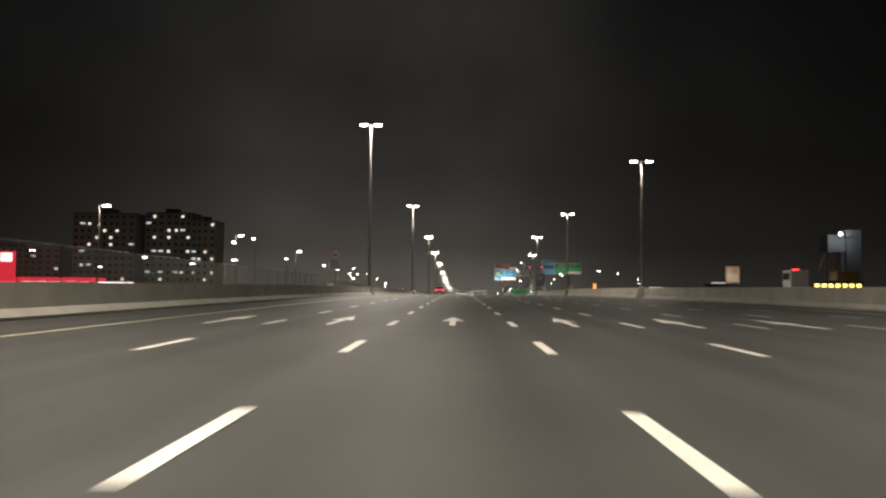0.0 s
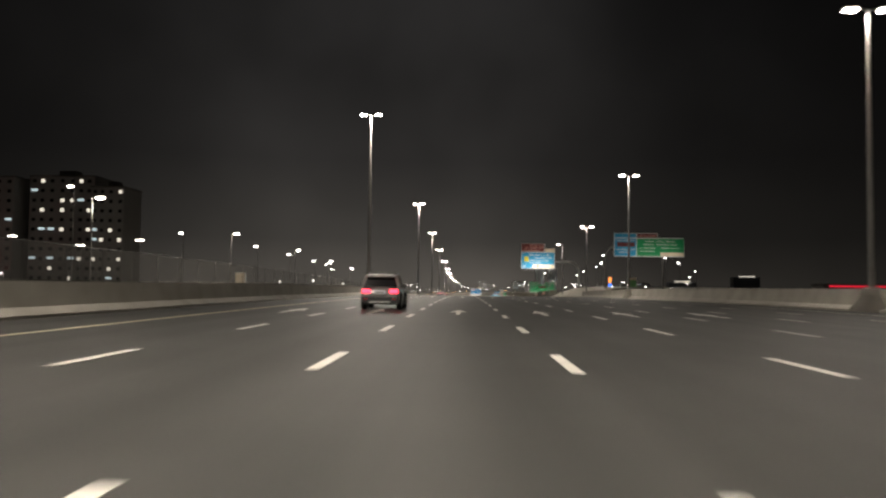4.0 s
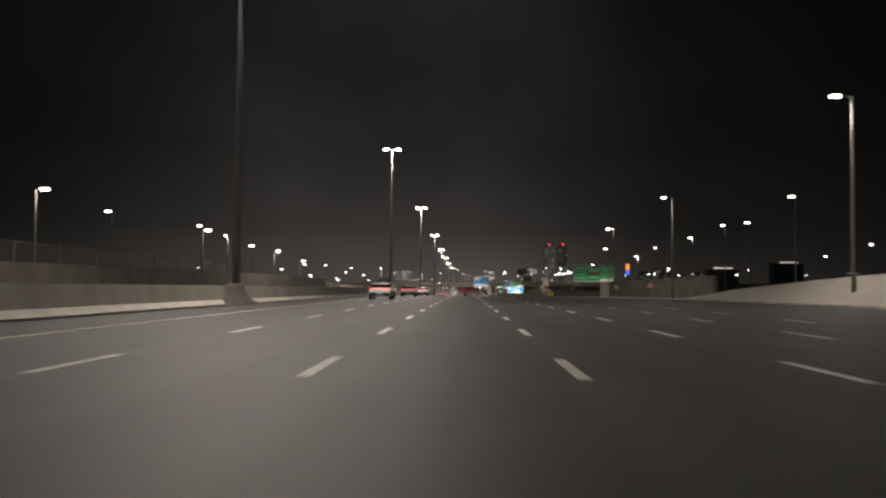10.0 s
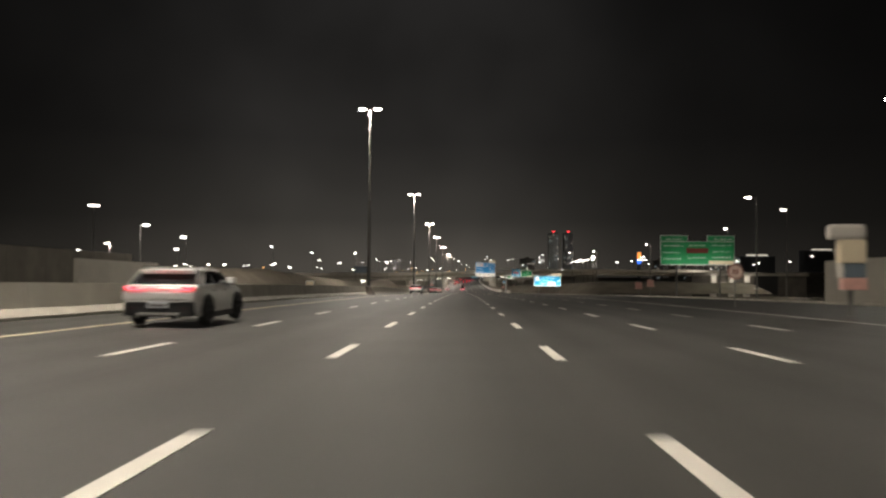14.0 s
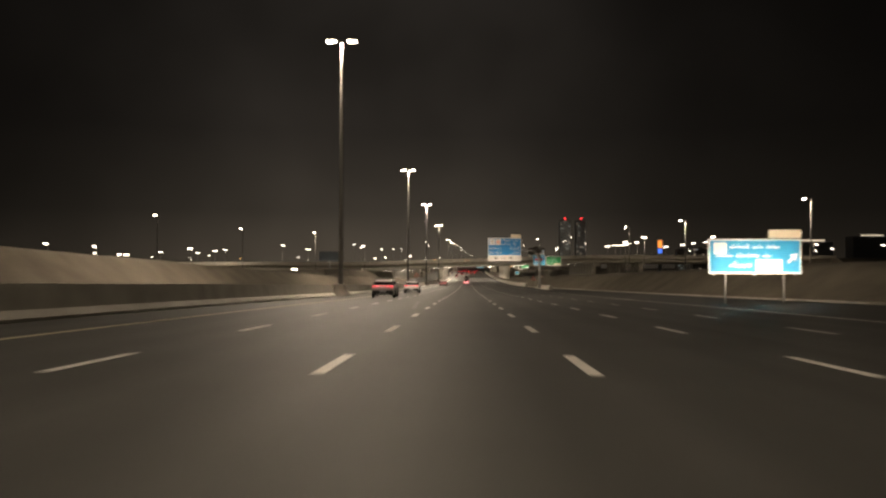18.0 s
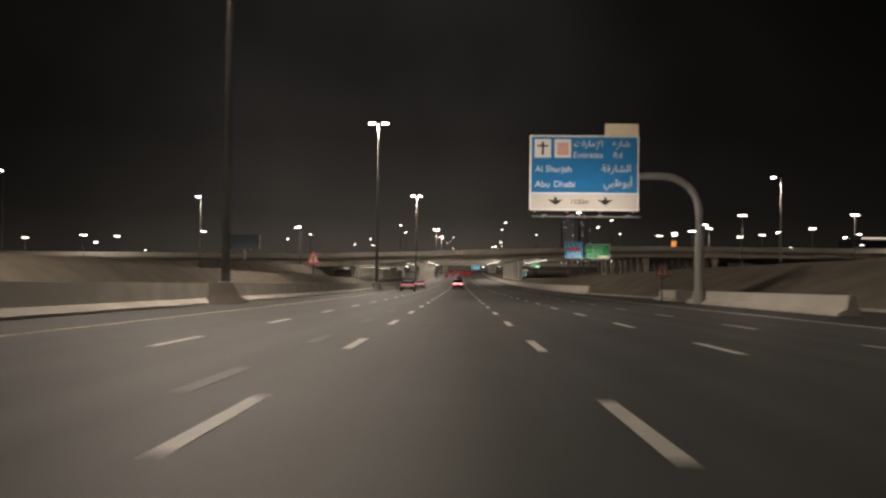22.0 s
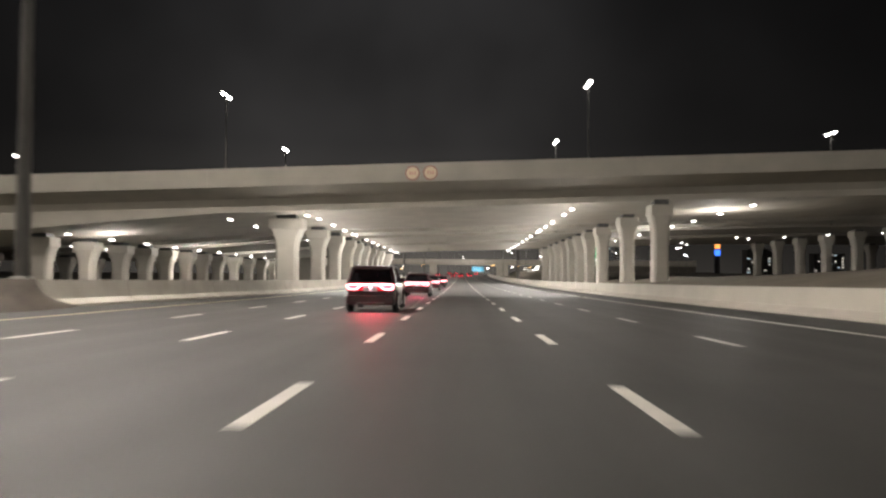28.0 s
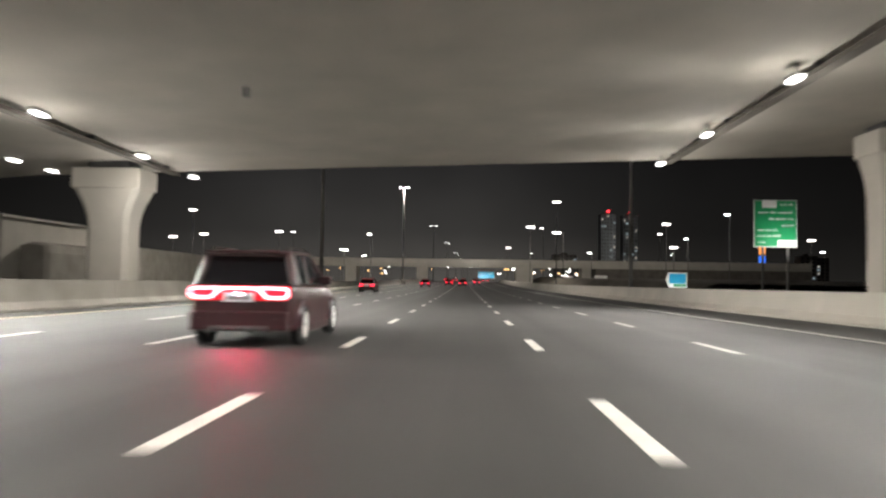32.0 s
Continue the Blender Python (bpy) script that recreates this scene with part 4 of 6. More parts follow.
for y, n_, x0, low in ((968.0, 15, -22.0, 0.0), (996.5, 15, -22.0, 1.2), (1045.0, 13, -3.0, 1.6)):
    for i in range(-n_, n_ + 1):
        x = x0 + 39.2 * i
        if (i == 0 and y == 968.0) or abs(x) > 85:
            continue
        copy_thing(dk, pose(x, y, 10.5 + tilt(x) - low, 0, 0, 90))


# ---- road signs ----
class Panel:
    """Sheets laid on a sign's plate; u runs right and w up from the plate's lower left corner."""

    def __init__(self, root, width, height):
        self.root, self.width, self.height, self.depth = root, width, height, 0.0

    def sheet(self, name, u0, u1, w0, w1, mat, layer=1, label=""):
        d = -0.03 - 0.012 * layer
        return part(name, boxed(u0, u1, d - 0.008, d, w0, w1), mat, self.root, label)

    def words(self, u0, u1, w, h, mat, count, layer=2, seed=1):
        """A line of writing that cannot be read: each word a bar with an uneven outline."""
        rnd = random.Random(seed)
        cuts = [0.6 + rnd.random() for _ in range(count)]
        total = sum(cuts)
        gap = (u1 - u0) * 0.05
        d = -0.03 - 0.012 * layer
        u = u0
        for c in cuts:
            end = u + (u1 - u0) * c / total - gap
            top, low, k, tall = [], [], u, False
            while k < end - 0.05 * h:
                stop = min(end, k + h * (0.14 if tall else 0.20 + 0.15 * rnd.random()))
                a_, b_ = (rnd.choice((0.6, 0.7, 1.0)), rnd.choice((0.0, 0.1, -0.15))) if tall else (0.34, 0.12)
                top += [(k, w + a_ * h), (stop, w + a_ * h)]
                low += [(k, w + b_ * h), (stop, w + b_ * h)]
                k, tall = stop, not tall
            ring = low + top[::-1]
            bm = bmesh.new()
            fa = [bm.verts.new((x, d - 0.008, z)) for x, z in ring]
            fb = [bm.verts.new((x, d, z)) for x, z in ring]
            bm.faces.new(fa), bm.faces.new(fb[::-1])
            for i in range(len(ring)):
                bm.faces.new((fa[i], fb[i], fb[(i + 1) % len(ring)], fa[(i + 1) % len(ring)]))
            part("writing", bm, mat, self.root)
            u = end + gap

    def text(self, string, u, w, size, mat, layer=3):
        cu = bpy.data.curves.new("lettering", "FONT")
        cu.body, cu.size, cu.extrude = string, size, 0.004
        tmp = bpy.data.objects.new("lettering", cu)
        scene.collection.objects.link(tmp)
        me = bpy.data.meshes.new_from_object(tmp.evaluated_get(bpy.context.evaluated_depsgraph_get()))
        bpy.data.objects.remove(tmp)
        me.materials.clear()
        me.materials.append(mat)
        ob = new("lettering", me)
        ob.parent = self.root
        ob.matrix_basis = pose(u, -0.03 - 0.012 * layer, w, 90, 0, 0)
        return ob

    def arrow(self, u, w, size, angle, mat, layer=2):
        """A slanting arrow; angle 0 points up, positive leans left."""
        s = size
        pts = [(-0.08, -0.5), (0.08, -0.5), (0.10, 0.05), (0.34, 0.0), (0.0, 0.5), (-0.34, 0.0), (-0.10, 0.05)]
        c, k = math.cos(radians(angle)), math.sin(radians(angle))
        bm = bmesh.new()
        d = -0.03 - 0.012 * layer
        vs = [(u + s * (x * c - z * k), w + s * (x * k + z * c)) for x, z in pts]
        a = [bm.verts.new((x, d - 0.008, z)) for x, z in vs]
        b = [bm.verts.new((x, d, z)) for x, z in vs]
        n = len(vs)
        bm.faces.new(a)
        bm.faces.new(b[::-1])
        for i in range(n):
            bm.faces.new((a[i], b[i], b[(i + 1) % n], a[(i + 1) % n]))
        part("arrow", bm, mat, self.root)


def plate(name, x0, x1, z0, z1, y, label, edge=M_WHITE, group="overhead signs"):
    root = thing(name, x0, y, z0, label, "road sign", group)
    w, h = x1 - x0, z1 - z0
    part("plate", boxed(0, w, -0.03, 0.06, 0, h, 0.02), edge, root)
    for k in range(int(w / 2.2) + 1):
        u = 0.4 + k * (w - 0.8) / max(1, int(w / 2.2))
        part("stiffener", boxed(u - 0.05, u + 0.05, 0.06, 0.16, -0.15, h - 0.1), M_SIGNBACK, root)
    return Panel(root, w, h)


def sign_lights(pn, n=4):
    """A lighting bar along the foot of a sign."""
    part("light_bar", boxed(0.1, pn.width - 0.1, -1.05, -0.95, -0.55, -0.45), M_DARKSTEEL, pn.root)
    for k in range(n):
        u = pn.width * (k + 0.5) / n
        part("bracket", boxed(u - 0.03, u + 0.03, -0.95, 0.1, -0.53, -0.47), M_DARKSTEEL, pn.root)
        part("floodlight", boxed(u - 0.18, u + 0.18, -1.15, -0.88, -0.46, -0.34, 0.02), M_DARKSTEEL, pn.root)


def sign_or_fill_lamp(x, y, z, power, size):
    # signs without a light bar get it as an unseen fill lamp
    data = bpy.data.lights.new("sign_light", "AREA")
    data.shape, data.size, data.size_y, data.energy, data.color = "RECTANGLE", size, 0.2, power, (1.0, 0.96, 0.88)
    ob = new("sign_light", data)
    ob.matrix_basis = pose(x, y, z, 152, 0, 0)


def cantilever(root, x_foot, z_foot, x_tip, z_arm, r=0.24, y=0.35, mat=M_STEEL):
    """A bent tube mast whose arm carries the sign."""
    rad = 2.6
    sgn = -1 if x_tip < x_foot else 1
    pts = [(x_foot, y, z_foot), (x_foot, y, (z_foot + z_arm) / 2), (x_foot, y, z_arm - rad)]
    for k in range(1, 7):
        a = k * math.pi / 12
        pts.append((x_foot + sgn * rad * (1 - math.cos(a)), y, z_arm - rad + rad * math.sin(a)))
    pts.append((x_tip, y, z_arm))
    part("mast", tube(bmesh.new(), pts, [r + 0.05, r + 0.02] + [r] * (len(pts) - 3) + [r * 0.8], 14), mat, root, "bent galvanised tube mast")
    part("base_plate", boxed(x_foot - 0.45, x_foot + 0.45, y - 0.45, y + 0.45, z_foot, z_foot + 0.08), M_STEEL, root)


# blue and brown exit sign on a bent mast
p = plate("exit_sign", 15.02, 23.73, 7.33, 11.60, 318.5, "large blue exit sign under a brown panel, on a mast", M_WHITE)
W1, H1 = p.width, p.height
p.sheet("blue_panel", 0.10, W1 - 0.10, 0.12, H1 - 0.10, M_CYAN)
p.sheet("lane_strip", 2.9, W1 - 0.12, 0.12, 1.05, M_CREAM, 2, "cream lane strip")
p.arrow(0.75, 0.62, 0.85, -45, M_WHITE)
p.arrow(4.3, 0.58, 0.7, -40, M_BLACK, 3)
p.arrow(8.0, 0.58, 0.7, -40, M_BLACK, 3)
p.sheet("symbol", 0.75, 1.95, 1.75, 3.1, M_SIGNYEL, 2, "yellow square symbol")
p.words(2.0, 7.8, 3.35, 0.50, M_WHITE, 5, seed=2)
p.words(3.5, 8.1, 2.60, 0.46, M_WHITE, 3, seed=3)
p.words(2.1, 7.6, 1.95, 0.36, M_WHITE, 3, seed=4)
p.words(2.1, 5.3, 1.40, 0.34, M_WHITE, 2, seed=5)
part("brown_plate", boxed(0, 6.05, -0.03, 0.05, H1 + 0.02, H1 + 2.25, 0.02), M_WHITE, p.root)
p.sheet("brown_panel", 0.10, 5.95, H1 + 0.12, H1 + 2.15, M_BROWN)
p.words(2.1, 5.2, H1 + 1.6, 0.36, M_PINK, 3, seed=6)
p.words(0.9, 5.3, H1 + 0.95, 0.40, M_PINK, 4, seed=7)
p.words(0.3, 4.9, H1 + 0.30, 0.38, M_PINK, 3, seed=8)
p.arrow(5.45, H1 + 1.3, 0.8, -45, M_PINK)
part("exit_tab", boxed(6.15, W1, -0.04, 0.05, H1 + 0.02, H1 + 0.95, 0.02), M_CREAM, p.root, "cream exit number tab")
sign_lights(p)
cantilever(p.root, 15.07, -4.6, 4.0, 1.85)
sign_or_fill_lamp(19.4, 316.4, 6.9, SIGN_W * 0.75, 8.0)

# blue, brown and green direction sign over the exit
p = plate("direction_sign", 29.15, 42.65, 7.95, 11.60, 266.5, "wide blue and green direction sign over the exit lane", M_WHITE)
p.sheet("blue_panel", 0.12, 4.3, 0.12, 3.5, M_CYAN)
p.sheet("green_panel", 4.42, 13.42, 0.12, 3.5, M_GREEN)
p.sheet("brown_panel", 0.6, 4.0, 1.9, 2.75, M_BROWN, 2)
p.sheet("lane_strip", 8.9, 13.42, 0.12, 0.85, M_CREAM, 2)
for i, (a, b, w) in enumerate(((0.5, 4.1, 3.0), (0.4, 4.1, 1.25), (0.8, 3.4, 0.75), (6.0, 12.0, 2.85), (5.5, 12.5, 2.25), (4.9, 8.2, 1.55), (9.0, 12.9, 1.55), (4.9, 8.0, 0.95))):
    p.words(a, b, w, 0.30, M_WHITE, 3, 3, seed=20 + i)
part("upper_plate", boxed(0, 8.4, -0.03, 0.05, 3.64, 4.55, 0.02), M_WHITE, p.root)
p.sheet("upper_blue_panel", 0.12, 4.3, 3.66, 4.43, M_CYAN)
p.sheet("upper_brown_panel", 4.4, 8.3, 3.66, 4.43, M_BROWN)
p.words(4.9, 8.1, 3.9, 0.3, M_PINK, 3, 2, seed=31)
cantilever(p.root, -1.6, -6.3, 4.0, 2.2, 0.17, mat=M_POLE)
part("post", tube(bmesh.new(), [(9.5, 0.35, -6.4), (9.5, 0.35, 3.2)], 0.18, 10), M_POLE, p.root)
sign_or_fill_lamp(35.9, 264.3, 7.3, SIGN_W * 0.22, 12.0)

# green three-part sign
p = plate("green_sign", 38.4, 52.65, 5.95, 10.55, 571.0, "wide green three-part direction sign on two posts", M_WHITE)
p.sheet("green_panel", 0.12, 14.13, 0.12, 4.5, M_GREEN)
for a in (0.0, 8.95):
    part("upper_plate", boxed(a, a + 5.3, -0.03, 0.05, 4.62, 5.75, 0.02), M_WHITE, p.root)
    p.sheet("upper_green_panel", a + 0.1, a + 5.2, 4.65, 5.65, M_GREEN)
p.sheet("brown_panel", 5.0, 9.2, 2.3, 3.3, M_BROWN, 2)
p.sheet("lane_strip", 9.3, 14.1, 0.15, 0.9, M_CREAM, 2)
for i, (a, b, w) in enumerate(((0.6, 4.6, 3.6), (0.6, 3.8, 2.3), (0.6, 4.2, 1.1), (5.2, 9.0, 1.3), (5.4, 8.8, 3.7), (9.8, 13.8, 3.7), (10.0, 13.6, 2.5), (9.9, 13.8, 1.4), (1.0, 4.4, 4.9), (10.2, 13.9, 4.9))):
    p.words(a, b, w, 0.34, M_WHITE, 3, 3, seed=40 + i)
for u in (3.2, 11.5):
    part("post", tube(bmesh.new(), [(u, 0.3, -6.3), (u, 0.3, 4.5)], 0.2, 10), M_POLE, p.root)
sign_or_fill_lamp(45.5, 568.8, 5.4, SIGN_W * 0.42, 13.0)

# blue advance sign on a bent mast
p = plate("advance_sign", 5.27, 13.22, 6.70, 12.20, 735.2, "large blue advance sign with a cream strip, on a mast", M_WHITE)
W4, H4 = p.width, p.height
p.sheet("blue_panel", 0.14, W4 - 0.14, 1.32, H4 - 0.14, M_BLUE)
p.sheet("lane_strip", 0.14, W4 - 0.14, 0.12, 1.22, M_STRIP, 1, "grey-white lane strip")
p.sheet("symbol_plate", 0.35, 1.55, 3.85, 5.2, M_WHITE, 2)
p.sheet("symbol_bar", 0.88, 1.02, 4.05, 5.0, M_BLACK, 3)
p.sheet("symbol_bar", 0.55, 1.35, 4.65, 4.77, M_BLACK, 3)
p.sheet("symbol_plate", 1.80, 3.0, 3.85, 5.2, M_WHITE, 2)
p.sheet("symbol_shield", 1.98, 2.82, 4.05, 4.95, M_PINK, 3)
# the three Arabic names, letter shapes set from left to right
p.text("\ufe95\ufe8d\ufead\ufe8e\ufee3\ufef9\ufe8d", 3.2, 4.68, 0.66, M_WHITE)
p.text("\ufec9\ufead\ufe8e\ufeb7", 6.0, 4.68, 0.66, M_WHITE)
p.text("Emirates", 3.15, 3.85, 0.62, M_WHITE)
p.text("Rd", 6.05, 3.85, 0.62, M_WHITE)
p.text("Al", 0.40, 2.80, 0.66, M_WHITE)
p.text("Sharjah", 1.15, 2.80, 0.66, M_WHITE)
p.text("Abu", 0.40, 1.70, 0.66, M_WHITE)
p.text("Dhabi", 1.75, 1.70, 0.66, M_WHITE)
p.text("\ufe94\ufed7\ufead\ufe8e\ufeb8\ufedf\ufe8d", 5.2, 2.84, 0.74, M_WHITE)
p.text("\ufef2\ufe92\ufec7\ufeee\ufe91\ufe83", 5.35, 1.80, 0.78, M_WHITE)
for u in (1.9, 5.5):
    bm = bmesh.new()
    d = -0.055
    pts = [(-0.10, 0.30), (0.10, 0.30), (0.10, 0.10), (0.55, 0.12), (0.0, -0.28), (-0.55, 0.12), (-0.10, 0.10)]
    fa = [bm.verts.new((u + x, d - 0.008, 0.67 + z)) for x, z in pts]
    fb = [bm.verts.new((u + x, d, 0.67 + z)) for x, z in pts]
    bm.faces.new(fa[::-1]), bm.faces.new(fb)
    for i in range(7):
        bm.faces.new((fa[i], fa[(i + 1) % 7], fb[(i + 1) % 7], fb[i]))
    part("arrow", bm, M_BLACK, p.root, "black downward arrow")
p.text("1500m", 2.95, 0.48, 0.50, M_DARKSTEEL)
part("exit_tab", boxed(5.45, W4 - 0.05, -0.04, 0.05, H4 + 0.02, H4 + 0.86, 0.02), M_CREAM, p.root, "cream exit number tab")
sign_lights(p)
cantilever(p.root, 12.4, -6.7, 4.0, 2.6, 0.27)
sign_or_fill_lamp(9.2, 733.1, 6.2, SIGN_W * 0.38, 7.5)

# low blue sign on two posts
p = plate("low_blue_sign", 16.77, 23.1, 2.0, 4.40, 601.8, "low light blue direction sign with a cream tab on two posts", M_WHITE, "roadside signs")
p.sheet("blue_panel", 0.12, 6.2, 0.12, 2.28, M_CYAN)
p.sheet("symbol", 0.35, 1.25, 1.35, 2.15, M_WHITE, 2)
p.sheet("lane_strip", 3.2, 5.0, 0.15, 1.0, M_CREAM, 2)
p.words(1.4, 5.0, 1.75, 0.3, M_WHITE, 3, 2, seed=70)
p.words(0.5, 4.5, 1.15, 0.28, M_WHITE, 3, 2, seed=71)
p.words(1.4, 3.0, 0.45, 0.4, M_WHITE, 1, 2, seed=72)
p.arrow(5.7, 1.1, 0.9, -45, M_WHITE)
part("exit_tab", boxed(4.1, 6.3, -0.04, 0.05, 2.47, 3.05, 0.02), M_CREAM, p.root)
for u in (1.2, 5.2):
    part("post", tube(bmesh.new(), [(u, 0.2, -2.0), (u, 0.2, 2.3)], 0.09, 8), M_POLE, p.root)
sign_or_fill_lamp(19.9, 599.8, 1.3, SIGN_W * 1.3, 6.0)

# blue and green pair before the bridge
p = plate("blue_sign", 30.1, 35.6, 8.05, 12.83, 900.6, "tall light blue direction sign with a red strip before the bridge", M_WHITE)
p.sheet("blue_panel", 0.12, 5.33, 0.12, 4.68, M_CYAN)
p.sheet("red_strip", 0.8, 4.5, 2.2, 3.0, M_SIGNRED, 2)
for i, w in enumerate((3.9, 3.3, 1.5, 0.9, 0.4)):
    p.words(0.6, 4.8, w, 0.34, M_WHITE, 3, 2, seed=80 + i)
for u in (1.2, 4.2):
    part("post", tube(bmesh.new(), [(u, 0.3, -8.0), (u, 0.3, 4.0)], 0.18, 10), M_POLE, p.root)
p = plate("green_direction_sign", 36.14, 42.92, 8.1, 12.2, 900.6, "green direction sign with a cream strip before the bridge", M_WHITE)
p.sheet("green_panel", 0.12, 6.58, 0.12, 3.93, M_GREEN)
p.sheet("lane_strip", 3.4, 6.5, 0.15, 0.85, M_CREAM, 2)
for i, (a, b, w) in enumerate(((1.8, 5.2, 3.2), (0.5, 4.8, 2.4), (1.6, 5.0, 1.7), (0.4, 3.8, 1.1), (0.4, 2.6, 0.4))):
    p.words(a, b, w, 0.32, M_WHITE, 3, 2, seed=90 + i)
for u in (1.4, 5.2):
    part("post", tube(bmesh.new(), [(u, 0.3, -8.0), (u, 0.3, 3.4)], 0.18, 10), M_POLE, p.root)
sign_or_fill_lamp(36.5, 898.4, 7.4, SIGN_W * 0.8, 11.0)

# green sign and arrow sign beyond the bridge
p = plate("tall_green_sign", 40.0, 45.3, 6.2, 12.1, 1118.0, "tall green direction sign on two posts beyond the bridge", M_WHITE)
p.sheet("green_panel", 0.1, 5.2, 0.1, 5.8, M_GREEN)
p.sheet("symbol", 1.0, 2.8, 4.9, 5.8, M_WHITE, 2)
p.sheet("lane_strip", 2.9, 5.2, 0.12, 0.9, M_WHITE, 2)
for i, (a, b, w) in enumerate(((3.2, 4.9, 5.2), (0.5, 5.0, 4.2), (1.8, 5.0, 3.4), (3.4, 5.0, 2.6), (0.4, 3.0, 2.0), (0.4, 3.4, 1.3), (0.4, 1.4, 0.5))):
    p.words(a, b, w, 0.32, M_WHITE, 3, 2, seed=100 + i)
for u in (1.2, 4.3):
    part("post", tube(bmesh.new(), [(u, 0.3, -6.7), (u, 0.3, 5.8)], 0.18, 10), M_POLE, p.root)
sign_or_fill_lamp(43.5, 1115.8, 5.8, SIGN_W * 0.7, 5.0)

s = thing("arrow_sign", 38.9, 1149.0, -0.95, "light blue and white arrow-shaped direction sign on a post", "road sign", "roadside signs")
bm = bmesh.new()
pts = [(-2.1, 3.2), (-1.5, 4.5), (1.9, 4.5), (1.9, 1.9), (-1.5, 1.9)]
a = [bm.verts.new((x, -0.05, z)) for x, z in pts]
b = [bm.verts.new((x, 0.05, z)) for x, z in pts]
bm.faces.new(a), bm.faces.new(b[::-1])
for i in range(5):
    bm.faces.new((a[i], b[i], b[(i + 1) % 5], a[(i + 1) % 5]))
s.scale = (0.88, 1.0, 0.95)
part("plate", bm, M_WHITE, s)
part("blue_panel", boxed(-1.4, 1.7, -0.07, -0.055, 2.6, 4.3), M_CYAN, s)
part("green_panel", boxed(-0.6, 1.7, -0.07, -0.055, 2.05, 2.5), M_GREEN, s)
part("post", tube(bmesh.new(), [(0.2, 0.12, 0), (0.2, 0.12, 4.2)], 0.08, 8), M_POLE, s)
sign_or_fill_lamp(38.9, 1147.0, 0.6, 90.0, 3.0)


# small signs
def round_sign(x, y, z, r, foot, label, below=False):
    s = thing("round_sign", x, y, z, label, "road sign", "roadside signs")
    part("rim", disc(bmesh.new(), 0, -0.05, 0.0, 0, r), M_FADED, s, "faded red rim")
    part("face", disc(bmesh.new(), 0, -0.066, -0.051, 0, r * 0.8), M_PALEPINK, s)
    for u in (-0.22, 0.02):
        part("marking", boxed(u * r / 0.57, (u + 0.18) * r / 0.57, -0.08, -0.067, -0.15, 0.15), M_FADED, s)
    if below:
        part("lower_plate", boxed(-r * 0.85, r * 0.85, -0.05, 0.0, -r - 0.95, -r - 0.06, 0.01), M_SIGNBACK, s)
    part("post", tube(bmesh.new(), [(0, 0.06, foot - z), (0, 0.06, r)], 0.05, 8), M_POLE, s)


def triangle_sign(x, y, z, size, foot, label):
    s = thing("warning_sign", x, y, z, label, "road sign", "roadside signs")
    for k, (f, mat_, d) in enumerate(((1.0, M_FADERED, 0.0), (0.66, M_PALEPINK, -0.03))):
        bm = bmesh.new()
        tri = [(-size * 0.58 * f, -size * 0.38 * f), (size * 0.58 * f, -size * 0.38 * f), (0, size * 0.62 * f)]
        a = [bm.verts.new((u, d - 0.03, w)) for u, w in tri]
        b = [bm.verts.new((u, d, w)) for u, w in tri]
        bm.faces.new(a), bm.faces.new(b[::-1])
        for i in range(3):
            bm.faces.new((a[i], b[i], b[(i + 1) % 3], a[(i + 1) % 3]))
        part("rim" if k == 0 else "face", bm, mat_, s)
    part("marking", boxed(-0.06, 0.06, -0.08, -0.062, -0.22, 0.25), M_BLACK, s)
    part("post", tube(bmesh.new(), [(0, 0.05, foot - z), (0, 0.05, size * 0.4)], 0.05, 8), M_POLE, s)


round_sign(-12.95, 77.5, 4.43, 0.62, 1.30, "round white speed sign with red rim above a grey plate", True)
round_sign(17.05, 468.0, 2.15, 0.48, 0.0, "round white sign with a red rim on a post")
triangle_sign(-12.9, 748.1, 3.34, 1.12, 1.3, "red and pale triangular warning sign on the median barrier")
triangle_sign(16.8, 742.4, 2.50, 1.12, 0.0, "red and pale triangular warning sign beside the kerb")
round_sign(32.2, 461.7, 2.2, 0.5, 0.0, "round pale sign with a red rim before the retaining wall")
triangle_sign(32.2, 431.0, 2.2, 1.15, 0.0, "red and pale triangular warning sign before the wall")
round_sign(26.4, 820.0, 3.0, 0.45, 1.6, "small round orange sign on the bank")

s = thing("notice_board", 40.1, 109.5, -0.3, "pale pink notice board on two posts", "sign board", "roadside signs")
part("board", boxed(-1.0, 1.0, -0.05, 0.05, 2.5, 4.95, 0.02), M_PINK, s)
part("face", boxed(-0.85, 0.85, -0.07, -0.055, 2.7, 4.75), M_CREAM, s)
part("picture", boxed(-0.1, 0.7, -0.085, -0.072, 3.9, 4.6), M_PINK, s)
for u in (-0.9, 0.9):
    part("post", tube(bmesh.new(), [(u, 0.1, 0), (u, 0.1, 4.8)], 0.06, 8), M_POLE, s)
# fill point without a fixture, added to brighten the board
lamp("board_light", "POINT", (40.1, 107.5, 3.2), 30.0, (1.0, 0.9, 0.8), 0.3)

# crash cushion and marker column at the gore
s = thing("crash_cushion", 16.3, 442.3, 0.0, "yellow-nosed crash cushion at the exit gore", "crash cushion")
part("nose", boxed(-0.55, 0.55, 0.0, 0.35, 0.25, 0.85, 0.08), M_SIGNYEL, s, "bright yellow nose")
for k in range(4):
    part("bay", boxed(-0.5, 0.5, 0.45 + 1.2 * k, 1.55 + 1.2 * k, 0.05, 0.80, 0.05), M_PLASTIC, s)
part("rail", boxed(-0.5, 0.5, 0.3, 5.4, 0.0, 0.06), M_DARKSTEEL, s)
